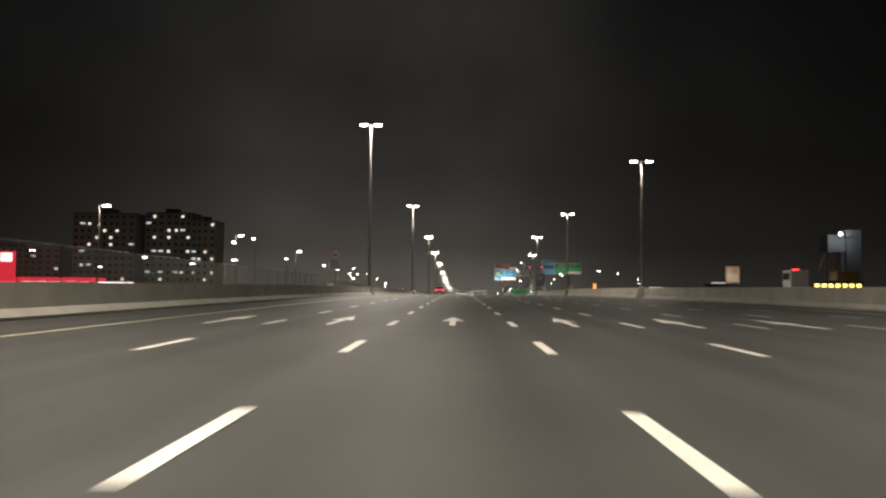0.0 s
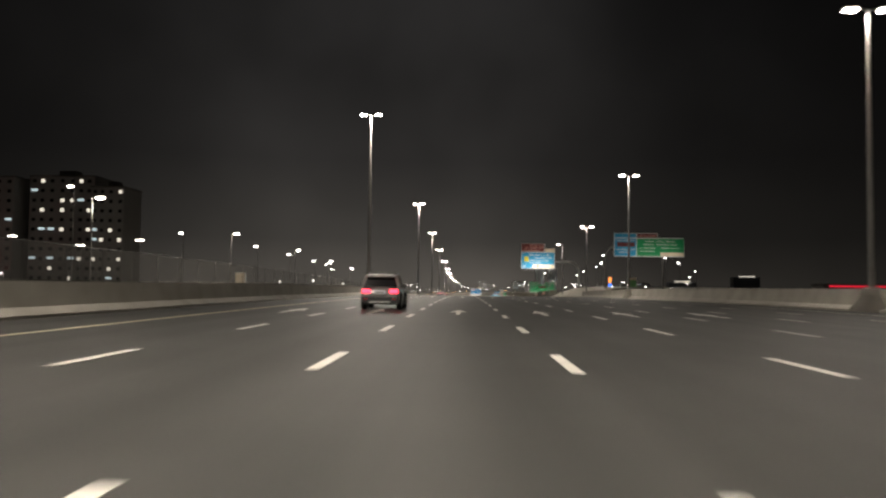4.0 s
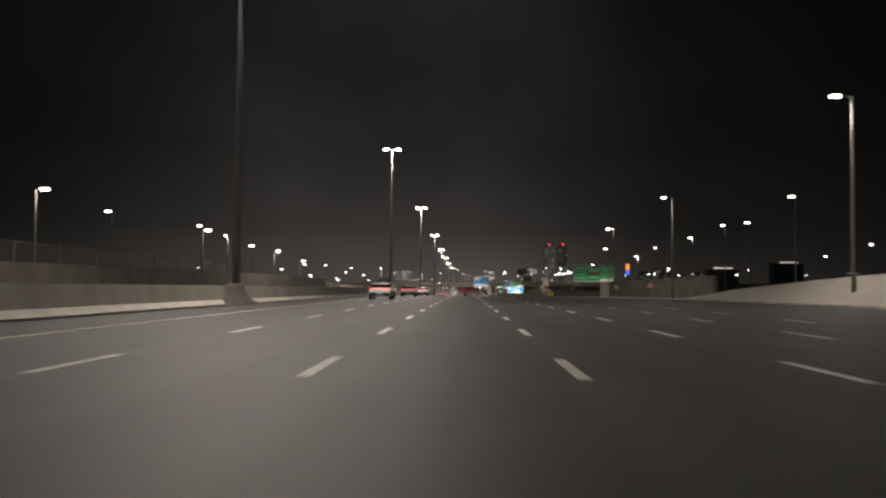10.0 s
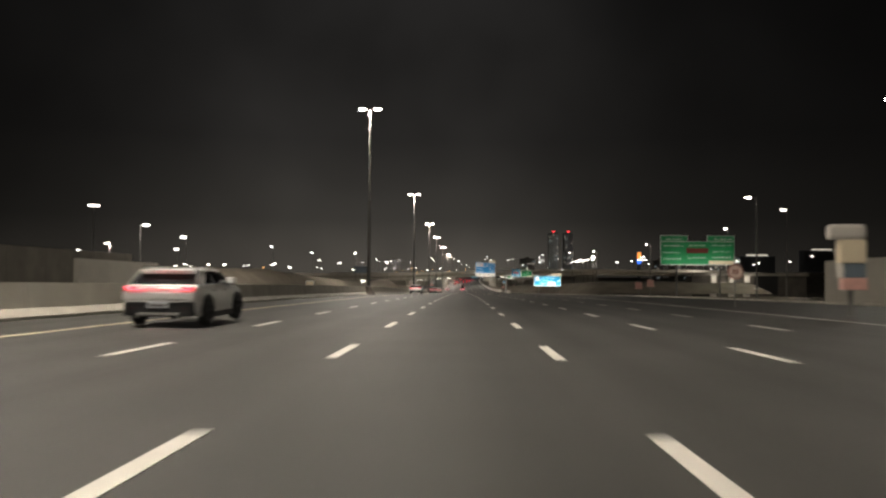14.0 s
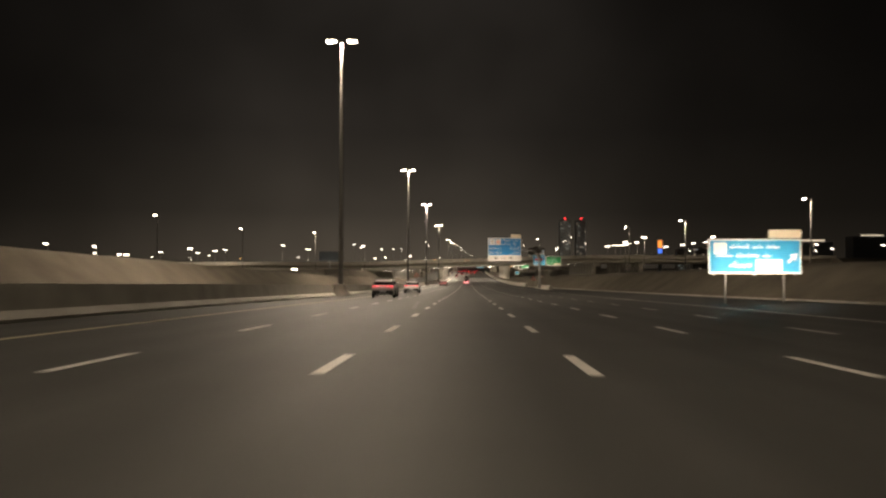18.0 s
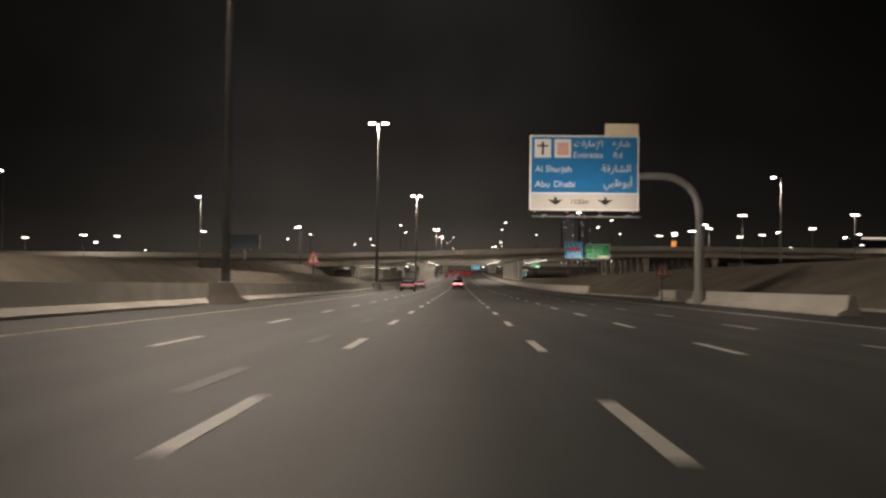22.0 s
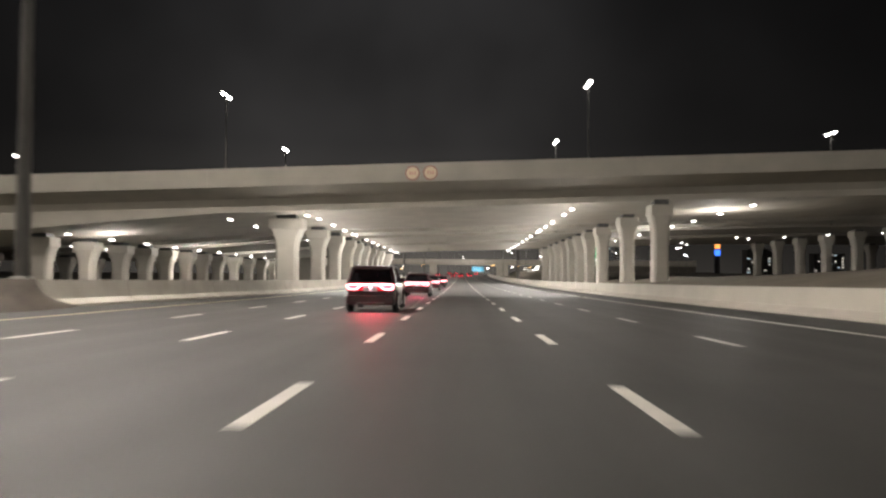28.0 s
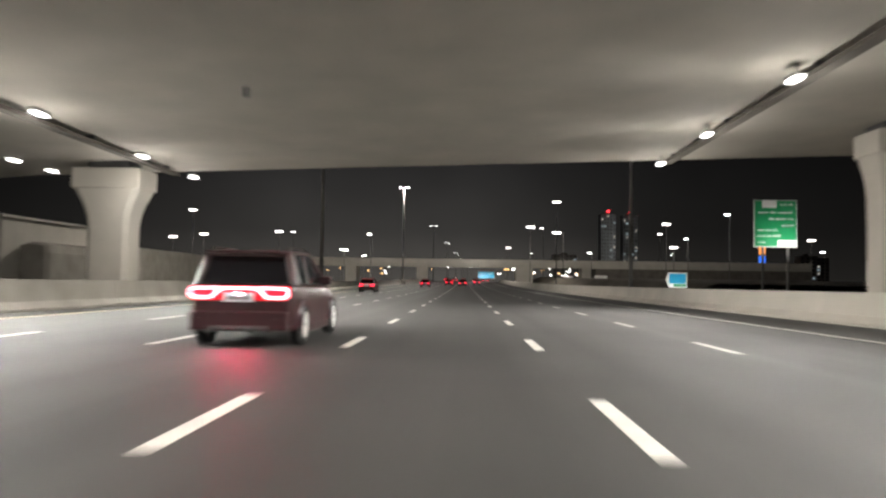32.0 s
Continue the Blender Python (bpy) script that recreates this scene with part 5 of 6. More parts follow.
s = thing("marker_column", 16.4, 452.3, 0.0, "exit marker column of cream, blue and pink panels with a grey cap", "marker")
part("post", tube(bmesh.new(), [(0, 0.1, 0), (0, 0.1, 1.2)], 0.10, 8), M_POLE, s)
part("foot_panel", boxed(-0.46, 0.56, -0.20, 0.20, 1.10, 1.60, 0.04), M_PINK, s, "faded pink foot panel")
part("glass_panel", boxed(-0.38, 0.50, -0.17, 0.17, 1.61, 2.20, 0.03), M_GREYBLUE, s, "grey-blue panel")
part("side_frame", boxed(-0.56, -0.385, -0.16, 0.16, 1.61, 2.20, 0.02), M_STRIP, s)
part("body", boxed(-0.58, 0.50, -0.23, 0.23, 2.21, 3.18, 0.06), M_CREAM, s, "cream panel")
part("cap", boxed(-0.98, 0.50, -0.25, 0.25, 3.19, 3.82, 0.14), M_STRIP, s, "dusty grey cap")
s = thing("equipment_cabinet", -30.6, 575.4, 0.0, "pale roadside equipment cabinet", "cabinet")
part("body", boxed(-0.8, 0.8, -0.4, 0.4, 0, 2.45, 0.04), M_WHITE, s)
part("door", boxed(-0.72, -0.04, -0.43, -0.405, 0.15, 2.3), M_CREAM, s)
part("door", boxed(0.04, 0.72, -0.43, -0.405, 0.15, 2.3), M_CREAM, s)
s = thing("equipment_cabinet", -46.5, 276.2, 1.9, "pale roadside equipment cabinet behind the wall", "cabinet")
part("body", boxed(-1.0, 1.0, -0.5, 0.5, 0, 2.3, 0.04), M_WHITE, s)
part("door", boxed(-0.92, -0.04, -0.53, -0.505, 0.15, 2.15), M_CREAM, s)
part("door", boxed(0.04, 0.92, -0.53, -0.505, 0.15, 2.15), M_CREAM, s)
s = thing("marker_cabinet", 52.0, 356.0, 2.95, "tall narrow green roadside cabinet with a pale cap", "cabinet")
part("body", boxed(-0.95, 0.95, -0.4, 0.4, 0.0, 2.6, 0.12), M_PALEGREEN, s)
part("side_box", boxed(0.95, 1.35, -0.3, 0.3, 0.1, 1.0, 0.08), M_PALEGREEN, s)
part("cap", boxed(-1.15, 1.05, -0.45, 0.45, 2.6, 3.3, 0.2), M_CREAM, s, "pale cap")
s = thing("billboard", -64.0, 908.0, 1.0, "dull grey blank billboard on a steel mast", "billboard")
part("panel", boxed(-4.6, 4.6, -0.3, 0.3, 9.0, 13.2, 0.05), M_GREYBLUE, s)
# floodlights and their lamp are additions that brighten the panel
for u in (-2.4, 2.4):
    part("floodlight", boxed(u - 0.3, u + 0.3, -2.0, -1.6, 8.72, 8.95, 0.03), M_STEEL, s)
sign_or_fill_lamp(-64.0, 906.1, 9.9, 15.0, 7.0)
part("mast", tube(bmesh.new(), [(0, 0.6, 0), (0, 0.6, 12.5)], 0.45, 12), M_STEEL, s)
part("catwalk", boxed(-4.6, 4.6, -1.2, -0.4, 8.7, 8.8), M_DARKSTEEL, s)


# ---- vehicles: the tail stands at y = 0 and the nose points along y ----
def skin(name, stations, ring, mat, root, label="", smooth=True, caps=True):
    bm = bmesh.new()
    rows = [[bm.verts.new((x, st[0], z)) for x, z in ring(st)] for st in stations]
    k = len(rows[0])
    for a, b in zip(rows, rows[1:]):
        for i in range(k):
            f = bm.faces.new((a[i], a[(i + 1) % k], b[(i + 1) % k], b[i]))
            f.smooth = smooth
    if caps:
        bm.faces.new(rows[0][::-1])
        bm.faces.new(rows[-1])
    return part(name, bm, mat, root, label)


def wheel(root, x, y, r, side, rim_mat):
    bm = bmesh.new()
    prof = [(0.62, -0.11), (0.90, -0.12), (0.99, -0.09), (1.0, 0.0), (0.99, 0.09), (0.90, 0.12), (0.62, 0.11)]
    n = 26
    rows = []
    for k in range(n):
        a = 2 * math.pi * k / n
        rows.append([bm.verts.new((x + w, y + q * r * math.cos(a), r + q * r * math.sin(a))) for q, w in prof])
    for k in range(n):
        p0, p1 = rows[k], rows[(k + 1) % n]
        for i in range(len(prof) - 1):
            f = bm.faces.new((p0[i], p0[i + 1], p1[i + 1], p1[i]))
            f.smooth = True
        bm.faces.new((p0[-1], p0[0], p1[0], p1[-1]))
    tyre = part("tyre", bm, M_TYRE, root)
    bm = bmesh.new()
    tube(bm, [(x + side * 0.06, y, r), (x + side * 0.085, y, r)], r * 0.16, 12)
    for k in range(5):
        a = 2 * math.pi * k / 5 + 0.3
        c, s_ = math.cos(a), math.sin(a)
        tube(bm, [(x + side * 0.075, y + 0.1 * r * c, r + 0.1 * r * s_), (x + side * 0.095, y + 0.62 * r * c, r + 0.62 * r * s_)], [0.055, 0.04], 6)
    ring_ = []
    for k in range(n + 1):
        a = 2 * math.pi * k / n
        ring_.append((x + side * 0.09, y + 0.63 * r * math.cos(a), r + 0.63 * r * math.sin(a)))
    tube(bm, ring_, 0.035, 6, False)
    part("rim", bm, rim_mat, tyre, "alloy rim")
    bm = tube(bmesh.new(), [(x - 0.04, y, r), (x + 0.04, y, r)], r * 0.6, 20)
    part("brake_disc", bm, M_PLASTIC, tyre)


def suv(name, label, L, W, H, paint, belt, clad, tail, rim_mat, boxy):
    root = thing(name, 0, 0, 0, label, "car", "cars on the highway")
    hw = W / 2
    zb = 0.24
    # lower body: (y, bottom, top, half width)
    st = [(0.02, 0.42, belt - 0.30, hw * 0.86), (0.10, 0.34, belt - 0.10, hw * 0.93), (0.30, 0.30, belt - 0.01, hw * 0.975), (0.9, zb, belt, hw), (L * 0.5, zb, belt - 0.02, hw),
          (L * 0.70, zb, belt - 0.05, hw), (L * 0.80, zb, belt - 0.10, hw * 0.99), (L * 0.93, 0.28, belt - 0.20, hw * 0.94), (L - 0.08, 0.34, belt - 0.34, hw * 0.85), (L, 0.42, belt - 0.48, hw * 0.74)]

    def ring(s):
        _, b, t, h = s
        m_ = (b + t) / 2
        return [(-h * 0.94, b), (-h, b + 0.10), (-h * 1.0, m_ - 0.05), (-h * 0.985, m_ + 0.1), (-h * 0.985, t - 0.08), (-h * 0.94, t), (0, t + 0.015),
                (h * 0.94, t), (h * 0.985, t - 0.08), (h * 0.985, m_ + 0.1), (h * 1.0, m_ - 0.05), (h, b + 0.10), (h * 0.94, b)]

    skin("body", st, ring, paint, root)
    # glasshouse
    g0, g1 = (0.34, L * 0.70)
    rr = H - 0.07
    lean = 0.16 if boxy else 0.42
    gl = [(g0, belt - 0.02, belt + 0.02, hw * 0.93, hw * 0.90), (g0 + lean, belt - 0.02, rr - 0.03, hw * 0.93, hw * 0.76), (g0 + lean + 0.35, belt - 0.02, rr, hw * 0.94, hw * 0.78),
          (L * 0.42, belt - 0.02, rr + 0.015, hw * 0.95, hw * 0.79), (L * 0.52, belt - 0.02, rr - 0.03, hw * 0.95, hw * 0.77), (g1 - 0.03, belt - 0.05, belt + 0.02, hw * 0.93, hw * 0.88)]
    skin("cabin_glass", gl, lambda s: [(-s[3], s[1]), (-s[4], s[2]), (s[4], s[2]), (s[3], s[1])], M_GLASS, root, "dark tinted windows", smooth=False)
    # roof skin
    rf = [(g0 + lean - 0.18, rr - 0.05, hw * 0.72), (g0 + lean + 0.1, rr + 0.02, hw * 0.765), (L * 0.30, rr + 0.055, hw * 0.785), (L * 0.42, rr + 0.06, hw * 0.785), (L * 0.515, rr + 0.015, hw * 0.765)]
    skin("roof", rf, lambda s: [(-s[2], s[1] - 0.03), (-s[2] * 0.94, s[1] + 0.005), (0, s[1] + 0.02), (s[2] * 0.94, s[1] + 0.005), (s[2], s[1] - 0.03)], paint, root)
    # pillars
    for sx in (-1, 1):
        for pts, rad in (([(sx * hw * 0.925, g0 + 0.02, belt - 0.03), (sx * hw * 0.77, g0 + lean + 0.02, rr - 0.02)], 0.07),
                         ([(sx * hw * 0.945, L * 0.33, belt - 0.02), (sx * hw * 0.79, L * 0.34, rr)], 0.035),
                         ([(sx * hw * 0.93, g1 - 0.05, belt - 0.04), (sx * hw * 0.775, L * 0.515, rr - 0.02)], 0.05)):
            part("pillar", tube(bmesh.new(), pts, rad, 8), paint if boxy else M_PLASTIC, root)
        def side(y, z, out=0.0):
            return (sx * (hw * (0.95 - 0.16 * (z - belt) / (rr - belt)) + out), y, z)
        e0 = 0.50 if boxy else 0.30
        quad = [(g0 - 0.02, belt - 0.02), (g0 + e0, belt - 0.02), (g0 + lean + (0.42 if boxy else 0.40), rr - 0.03), (g0 + lean - 0.02, rr - 0.03)]
        bm = bmesh.new()
        va, vb = [bm.verts.new(side(y, z, 0.025)) for y, z in quad], [bm.verts.new(side(y, z, -0.06)) for y, z in quad]
        bm.faces.new(va), bm.faces.new(vb[::-1])
        for i in range(4):
            bm.faces.new((va[i], va[(i + 1) % 4], vb[(i + 1) % 4], vb[i]))
        part("rear_quarter", bm, paint, root)
        part("window_line", tube(bmesh.new(), [side(g0 + e0, belt, 0.012), side(L * 0.45, belt, 0.012), side(g1 - 0.1, belt, 0.0)], 0.015, 6), M_CHROME if boxy else M_PLASTIC, root)
        part("roof_edge", tube(bmesh.new(), [side(g0 + lean, rr - 0.01, 0.0), side(L * 0.30, rr + 0.02, 0.01), side(L * 0.43, rr + 0.02, 0.01), side(L * 0.515, rr - 0.02, 0.0)], 0.04, 6), paint, root)
        part("roof_rail", tube(bmesh.new(), [(sx * hw * 0.72, 0.75, rr + 0.03), (sx * hw * 0.74, 0.85, rr + 0.10), (sx * hw * 0.74, L * 0.42, rr + 0.115), (sx * hw * 0.72, L * 0.46, rr + 0.04)], 0.022, 6), M_CHROME, root)
        part("mirror", boxed(sx * (hw + 0.02) - 0.13, sx * (hw + 0.02) + 0.13, L * 0.605, L * 0.66, belt - 0.02, belt + 0.16, 0.04), paint, root)
        part("sill", boxed(sx * hw * 0.985 - 0.03, sx * hw * 0.985 + 0.03, 1.25, L - 1.35, 0.20, 0.36, 0.015), clad, root)
        part("door_handle", boxed(sx * hw * 0.995 - 0.02, sx * hw * 0.995 + 0.02, L * 0.30, L * 0.30 + 0.2, belt - 0.20, belt - 0.17), M_CHROME, root)
        part("door_handle", boxed(sx * hw * 0.995 - 0.02, sx * hw * 0.995 + 0.02, L * 0.50, L * 0.50 + 0.2, belt - 0.20, belt - 0.17), M_CHROME, root)
        for wy in (0.98, L - 0.92):
            bm = bmesh.new()
            arc = [(sx * hw * 0.99, wy + 0.45 * math.cos(a), 0.36 + 0.45 * math.sin(a)) for a in [math.pi * k / 12 for k in range(13)]]
            tube(bm, arc, 0.06, 6)
            part("wheel_arch", bm, clad, root)
            wheel(root, sx * (hw - 0.065), wy, 0.38, sx, rim_mat)
            # black disc on the body side, painting the shade of a wheel hollow
            part("wheel_well", tube(bmesh.new(), [(sx * (hw - 0.02), wy, 0.38), (sx * (hw + 0.004), wy, 0.38)], 0.43, 22), M_BLACK, root)
    # tail
    part("rear_bumper", boxed(-hw * 0.93, hw * 0.93, -0.06, 0.28, 0.30, 0.66 if boxy else 0.68, 0.06), clad, root)
    part("bumper_line", boxed(-hw * 0.90, hw * 0.90, -0.075, -0.05, 0.60 if boxy else 0.685, 0.625 if boxy else 0.70), paint, root)
    for sx in (-1, 1):
        part("reflector", boxed(sx * hw * 0.72 - 0.10, sx * hw * 0.72 + 0.10, -0.08, -0.05, 0.50, 0.53), M_SIGNRED if tail == "pair" else M_DARKCAR, root)
        part("exhaust", tube(bmesh.new(), [(sx * hw * 0.55, -0.08, 0.30), (sx * hw * 0.55, 0.2, 0.30)], 0.045, 10), M_CHROME, root)
    part("skid_plate", boxed(-hw * 0.55, hw * 0.55, -0.075, 0.1, 0.33, 0.40, 0.01), M_DARKSTEEL if tail == "loop" else M_STEEL, root)
    pz = {"strip": 0.52, "loop": belt - 0.33, "pair": belt - 0.33}[tail]
    plate_ = part("number_plate", boxed(-0.27, 0.27, -0.085, -0.03, pz, pz + 0.17), M_PLATE, root, "white plate with plain bars")
    part("plate_bar", boxed(-0.20, 0.20, -0.092, -0.086, pz + 0.04, pz + 0.11), M_SIGNBACK, plate_)
    zt = belt - (0.07 if tail == "strip" else 0.17)
    if tail == "loop":
        # no lamp: this panel glows to imitate bloom around the tail lights
        part("tail_panel", boxed(-hw * 0.90, hw * 0.90, -0.02, 0.06, zt - 0.14, zt + 0.13, 0.02), M_TAILBLOOM, root, "red panel imitating the bloom between the tail lights")
        for sx in (-1, 1):
            a, b = sorted((sx * 0.44, sx * hw * 0.95))
            part("tail_light", boxed(a, b, -0.03, 0.08, zt - 0.10, zt + 0.12, 0.03), M_TAILDIM, root, "red tail light")
            pts = [(0.0, zt + 0.09), (sx * 0.30, zt + 0.085), (sx * 0.38, zt + 0.05), (sx * 0.50, zt - 0.07), (sx * 0.58, zt - 0.085), (sx * hw * 0.86, zt - 0.08), (sx * hw * 0.925, zt - 0.02), (sx * hw * 0.92, zt + 0.06), (sx * hw * 0.87, zt + 0.085), (sx * 0.36, zt + 0.095)]
            part("light_strip", tube(bmesh.new(), [(u, -0.045, w) for u, w in pts], 0.030, 6), M_TAILHOT, root, "glowing strip")
    elif tail == "strip":
        part("tail_light", boxed(-hw * 0.84, hw * 0.84, -0.01, 0.09, zt + 0.0, zt + 0.025, 0.01), M_TAILTHIN, root, "full-width red light strip")
        for sx in (-1, 1):
            part("tail_light", boxed(min(sx * hw * 0.62, sx * hw * 0.93), max(sx * hw * 0.62, sx * hw * 0.93), -0.01, 0.10, zt - 0.075, zt + 0.03, 0.02), M_TAILDIM, root, "red tail light")
            pts = [(sx * hw * 0.40, zt - 0.035), (sx * hw * 0.52, zt - 0.065), (sx * hw * 0.80, zt - 0.065), (sx * hw * 0.90, zt + 0.005), (sx * hw * 0.70, zt + 0.01)]
            part("light_strip", tube(bmesh.new(), [(u, -0.03, w) for u, w in pts], 0.013, 6), M_TAILHOOK, root, "glowing hooked strip")
        part("rear_step", boxed(-hw * 0.97, hw * 0.97, -0.035, 0.35, 0.71, 0.95, 0.06), paint, root)
    else:
        for sx in (-1, 1):
            part("tail_light", boxed(min(sx * hw * 0.50, sx * hw * 0.93), max(sx * hw * 0.50, sx * hw * 0.93), -0.02, 0.12, zt - 0.12, zt + 0.06, 0.03), M_TAIL, root, "red tail light")
    part("spoiler", boxed(-hw * 0.70, hw * 0.70, g0 + lean - 0.30, g0 + lean + 0.02, rr - 0.03, rr + 0.03, 0.02), paint, root)
    for sx in (-1, 1):
        part("headlight", boxed(min(sx * hw * 0.45, sx * hw * 0.86), max(sx * hw * 0.45, sx * hw * 0.86), L - 0.22, L - 0.04, belt - 0.42, belt - 0.30, 0.03), M_WHITE, root)
    return root


c = suv("white_suv", "white crossover car with dark glass and a full-width red tail strip", 4.6, 1.97, 1.56, M_WHITECAR, 1.13, M_PLASTIC, "strip", M_PLASTIC, False)
c.matrix_basis = pose(-7.74, 404.1, 0, 0, 0, 0.3)
for lx, y in ((-7.55, 366.6), (-7.7, 439.8), (-7.9, 552.5), (-7.2, 615.5), (-7.2, 650.5), (-7.2, 789.0), (-8.0, 838.0)):
    copy_thing(c, pose(lx, y, 0))
c = suv("dark_suv", "dark red boxy family car with a glowing looped tail light", 5.1, 1.94, 1.82, M_DARKCAR, 1.16, M_DARKCAR, "loop", M_RIM, True)
c.matrix_basis = pose(-0.03, 1034.6, 0)
DARK_SUVS = ((-0.1, 829.0), (0.15, 914.6), (0.30, 944.0), (0.15, 975.5), (0.25, 1003.5))
for x, y in DARK_SUVS:
    copy_thing(c, pose(x, y, 0))
for x, y in ((-0.03, 1034.6),) + DARK_SUVS:
    y -= 0.14
    tail_lamp = lamp("brake_light", "SPOT", (x, y, 1.02), 170.0, (1.0, 0.05, 0.09), 0.03, (-48, 0, 0))
    tail_lamp.data.spot_size, tail_lamp.data.spot_blend = 2.5, 1.0
    lamp("plate_light", "AREA", (x, y + 0.03, 1.00), 0.9, (0.9, 0.95, 1.0), 0.06, (20, 0, 0))
lamp("plate_light", "AREA", (-7.74, 403.99, 0.72), 0.12, (0.9, 0.95, 1.0), 0.06, (20, 0, 0))
c = suv("silver_suv", "silver family car with red tail lights", 4.6, 1.84, 1.70, M_GREYCAR, 1.08, M_PLASTIC, "pair", M_RIM, True)
c.matrix_basis = pose(-3.75, 152.0, 0)
c = suv("red_car", "red family car with red tail lights", 4.5, 1.82, 1.60, M_REDCAR, 1.02, M_PLASTIC, "pair", M_RIM, False)
c.matrix_basis = pose(-7.1, 1109.0, 0)
FAR_CARS = [(-3.6, 1172), (3.7, 1196), (0.2, 1215), (7.4, 1232), (-7.2, 1240), (3.4, 1262), (7.2, 1275), (0.0, 1290), (10.8, 1300), (-3.7, 1315)]
for lx, y in FAR_CARS:
    copy_thing(c, pose(lx + bend(y), y, 0))


# ---- recovery truck behind the side barrier ----
s = thing("low_loader_truck", 56.4, 118.0, 0.36, "low-loader truck carrying a yellow excavator, with amber marker lights", "truck")
s.scale = (1.25, 1.25, 1.25)
part("flatbed", boxed(-1.3, 8.0, -1.25, 1.25, 0.95, 1.2, 0.03), M_DARKSTEEL, s)
part("cab", boxed(-4.0, -1.7, -1.2, 1.2, 0.7, 3.2, 0.15), M_WHITE, s)
part("windscreen", boxed(-4.03, -3.4, -1.0, 1.0, 2.0, 2.9, 0.05), M_GLASS, s)
part("chassis", boxed(-4.0, 8.0, -0.5, 0.5, 0.6, 0.95), M_DARKSTEEL, s)
for k in range(7):
    part("marker_light", boxed(-1.0 + 0.85 * k, -0.52 + 0.85 * k, -1.31, -1.26, 1.16, 1.52), M_AMBER, s, "amber light")
part("beacon", boxed(-3.1, -2.6, -0.5, 0.5, 3.2, 3.36, 0.05), M_BEACON, s, "red beacon bar")
part("side_light", boxed(3.0, 3.3, -1.31, -1.26, 0.96, 1.14), M_BEACON, s)
part("side_light", boxed(4.2, 5.0, -1.31, -1.26, 0.98, 1.12), M_BLUEGLOW, s)
part("side_light", boxed(5.4, 5.7, -1.31, -1.26, 0.96, 1.14), M_BEACON, s)
for wx in (-3.2, 3.5, 4.7, 5.9):
    part("tyre", tube(bmesh.new(), [(wx, -1.25, 0.5), (wx, -0.85, 0.5)], 0.5, 18), M_TYRE, s)
    part("tyre", tube(bmesh.new(), [(wx, 0.85, 0.5), (wx, 1.25, 0.5)], 0.5, 18), M_TYRE, s)
part("excavator_body", boxed(1.8, 4.6, -1.1, 1.1, 1.9, 3.1, 0.15), M_YELLOWPLANT, s, "yellow excavator body")
part("excavator_track", boxed(1.4, 5.0, -1.2, -0.6, 1.2, 1.85, 0.2), M_PLASTIC, s)
part("excavator_track", boxed(1.4, 5.0, 0.6, 1.2, 1.2, 1.85, 0.2), M_PLASTIC, s)
part("excavator_boom", tube(bmesh.new(), [(2.4, 0, 2.9), (0.9, 0, 5.3), (0.2, 0, 3.2)], [0.28, 0.24, 0.18], 8), M_YELLOWPLANT, s)


# ---- buildings ----
def block(name, x, y, w, d, h, floors, cols, label, mat, lit, seed):
    """A block with a window in every bay of its near side."""
    rnd = random.Random(seed)
    root = thing(name, x, y, -0.3, label, "building", "distant buildings")
    part("wall", boxed(-w / 2, w / 2, 0, d, 0, h), mat, root)
    part("roof", boxed(-w / 2 - 0.3, w / 2 + 0.3, -0.3, d + 0.3, h, h + 0.5), M_CONC_DARK, root)
    part("roof_plant", boxed(-w * 0.15, w * 0.12, d * 0.3, d * 0.6, h + 0.5, h + 3.0), M_CONC_DARK, root)
    meshes = {}
    fh, cw = h / floors, w / cols
    for i in range(floors):
        for j in range(cols):
            r = rnd.random()
            mat_ = M_WINLIT if r < lit * 0.6 else (M_WINCOOL if r < lit else M_WINDIM)
            key = mat_.name
            if key not in meshes:
                hw_ = cw * (0.34 if mat_ is M_WINCOOL else 0.20)
                ob = part("window", boxed(-hw_, hw_, -0.12, 0.02, fh * (0.50 if mat_ is M_WINCOOL else 0.38), fh * 0.72), mat_, root)
                meshes[key] = ob.data
            else:
                ob = new("window", meshes[key])
                ob.parent = root
            ob.location = (-w / 2 + cw * (j + 0.5 + 0.12 * math.sin(j * 5.1)), 0, fh * i)
    return root


for x, y, w, h, fl, co, lit, seed in ((-193, 412, 34, 45, 12, 9, 0.17, 3), (-159, 416, 26, 46, 12, 7, 0.20, 5), (-138, 410, 13, 41, 11, 4, 0.22, 11), (-252, 420, 62, 27, 8, 15, 0.10, 4)):
    block("apartment_building", x, y, w, 16, h, fl, co, "dark apartment block with scattered lit windows", M_WALLBLD, lit, seed)
# lamps of the street before the apartment blocks
for x, z in ((-214, 22.0), (-180, 14.0), (-157, 19.0), (-133, 16.0), (-112, 18.0)):
    far_post(x, 380.0, z, True, M_LAMP_FAR, 0.8)
    lamp("street_light", "POINT", (x, 382.5, z - 0.6), 330.0, size=0.4)
sb = thing("slab_building", 236.8, 465, -0.3, "slim plain grey slab with a lower wing, lit by a floodlight", "building", "distant buildings")
part("wall", boxed(-4.2, 4.6, 0, 12, 0, 45, 0.2), M_WALLBLD2, sb)
part("wing", boxed(-15.0, -4.25, 1.0, 12, 31.5, 42.0, 0.2), M_WALLBLD2, sb, "lower wing on columns")
for u in (-14.0, -5.6):
    part("column", boxed(u - 0.6, u + 0.6, 2.0, 4.0, 0, 31.5), M_WALLBLD2, sb)
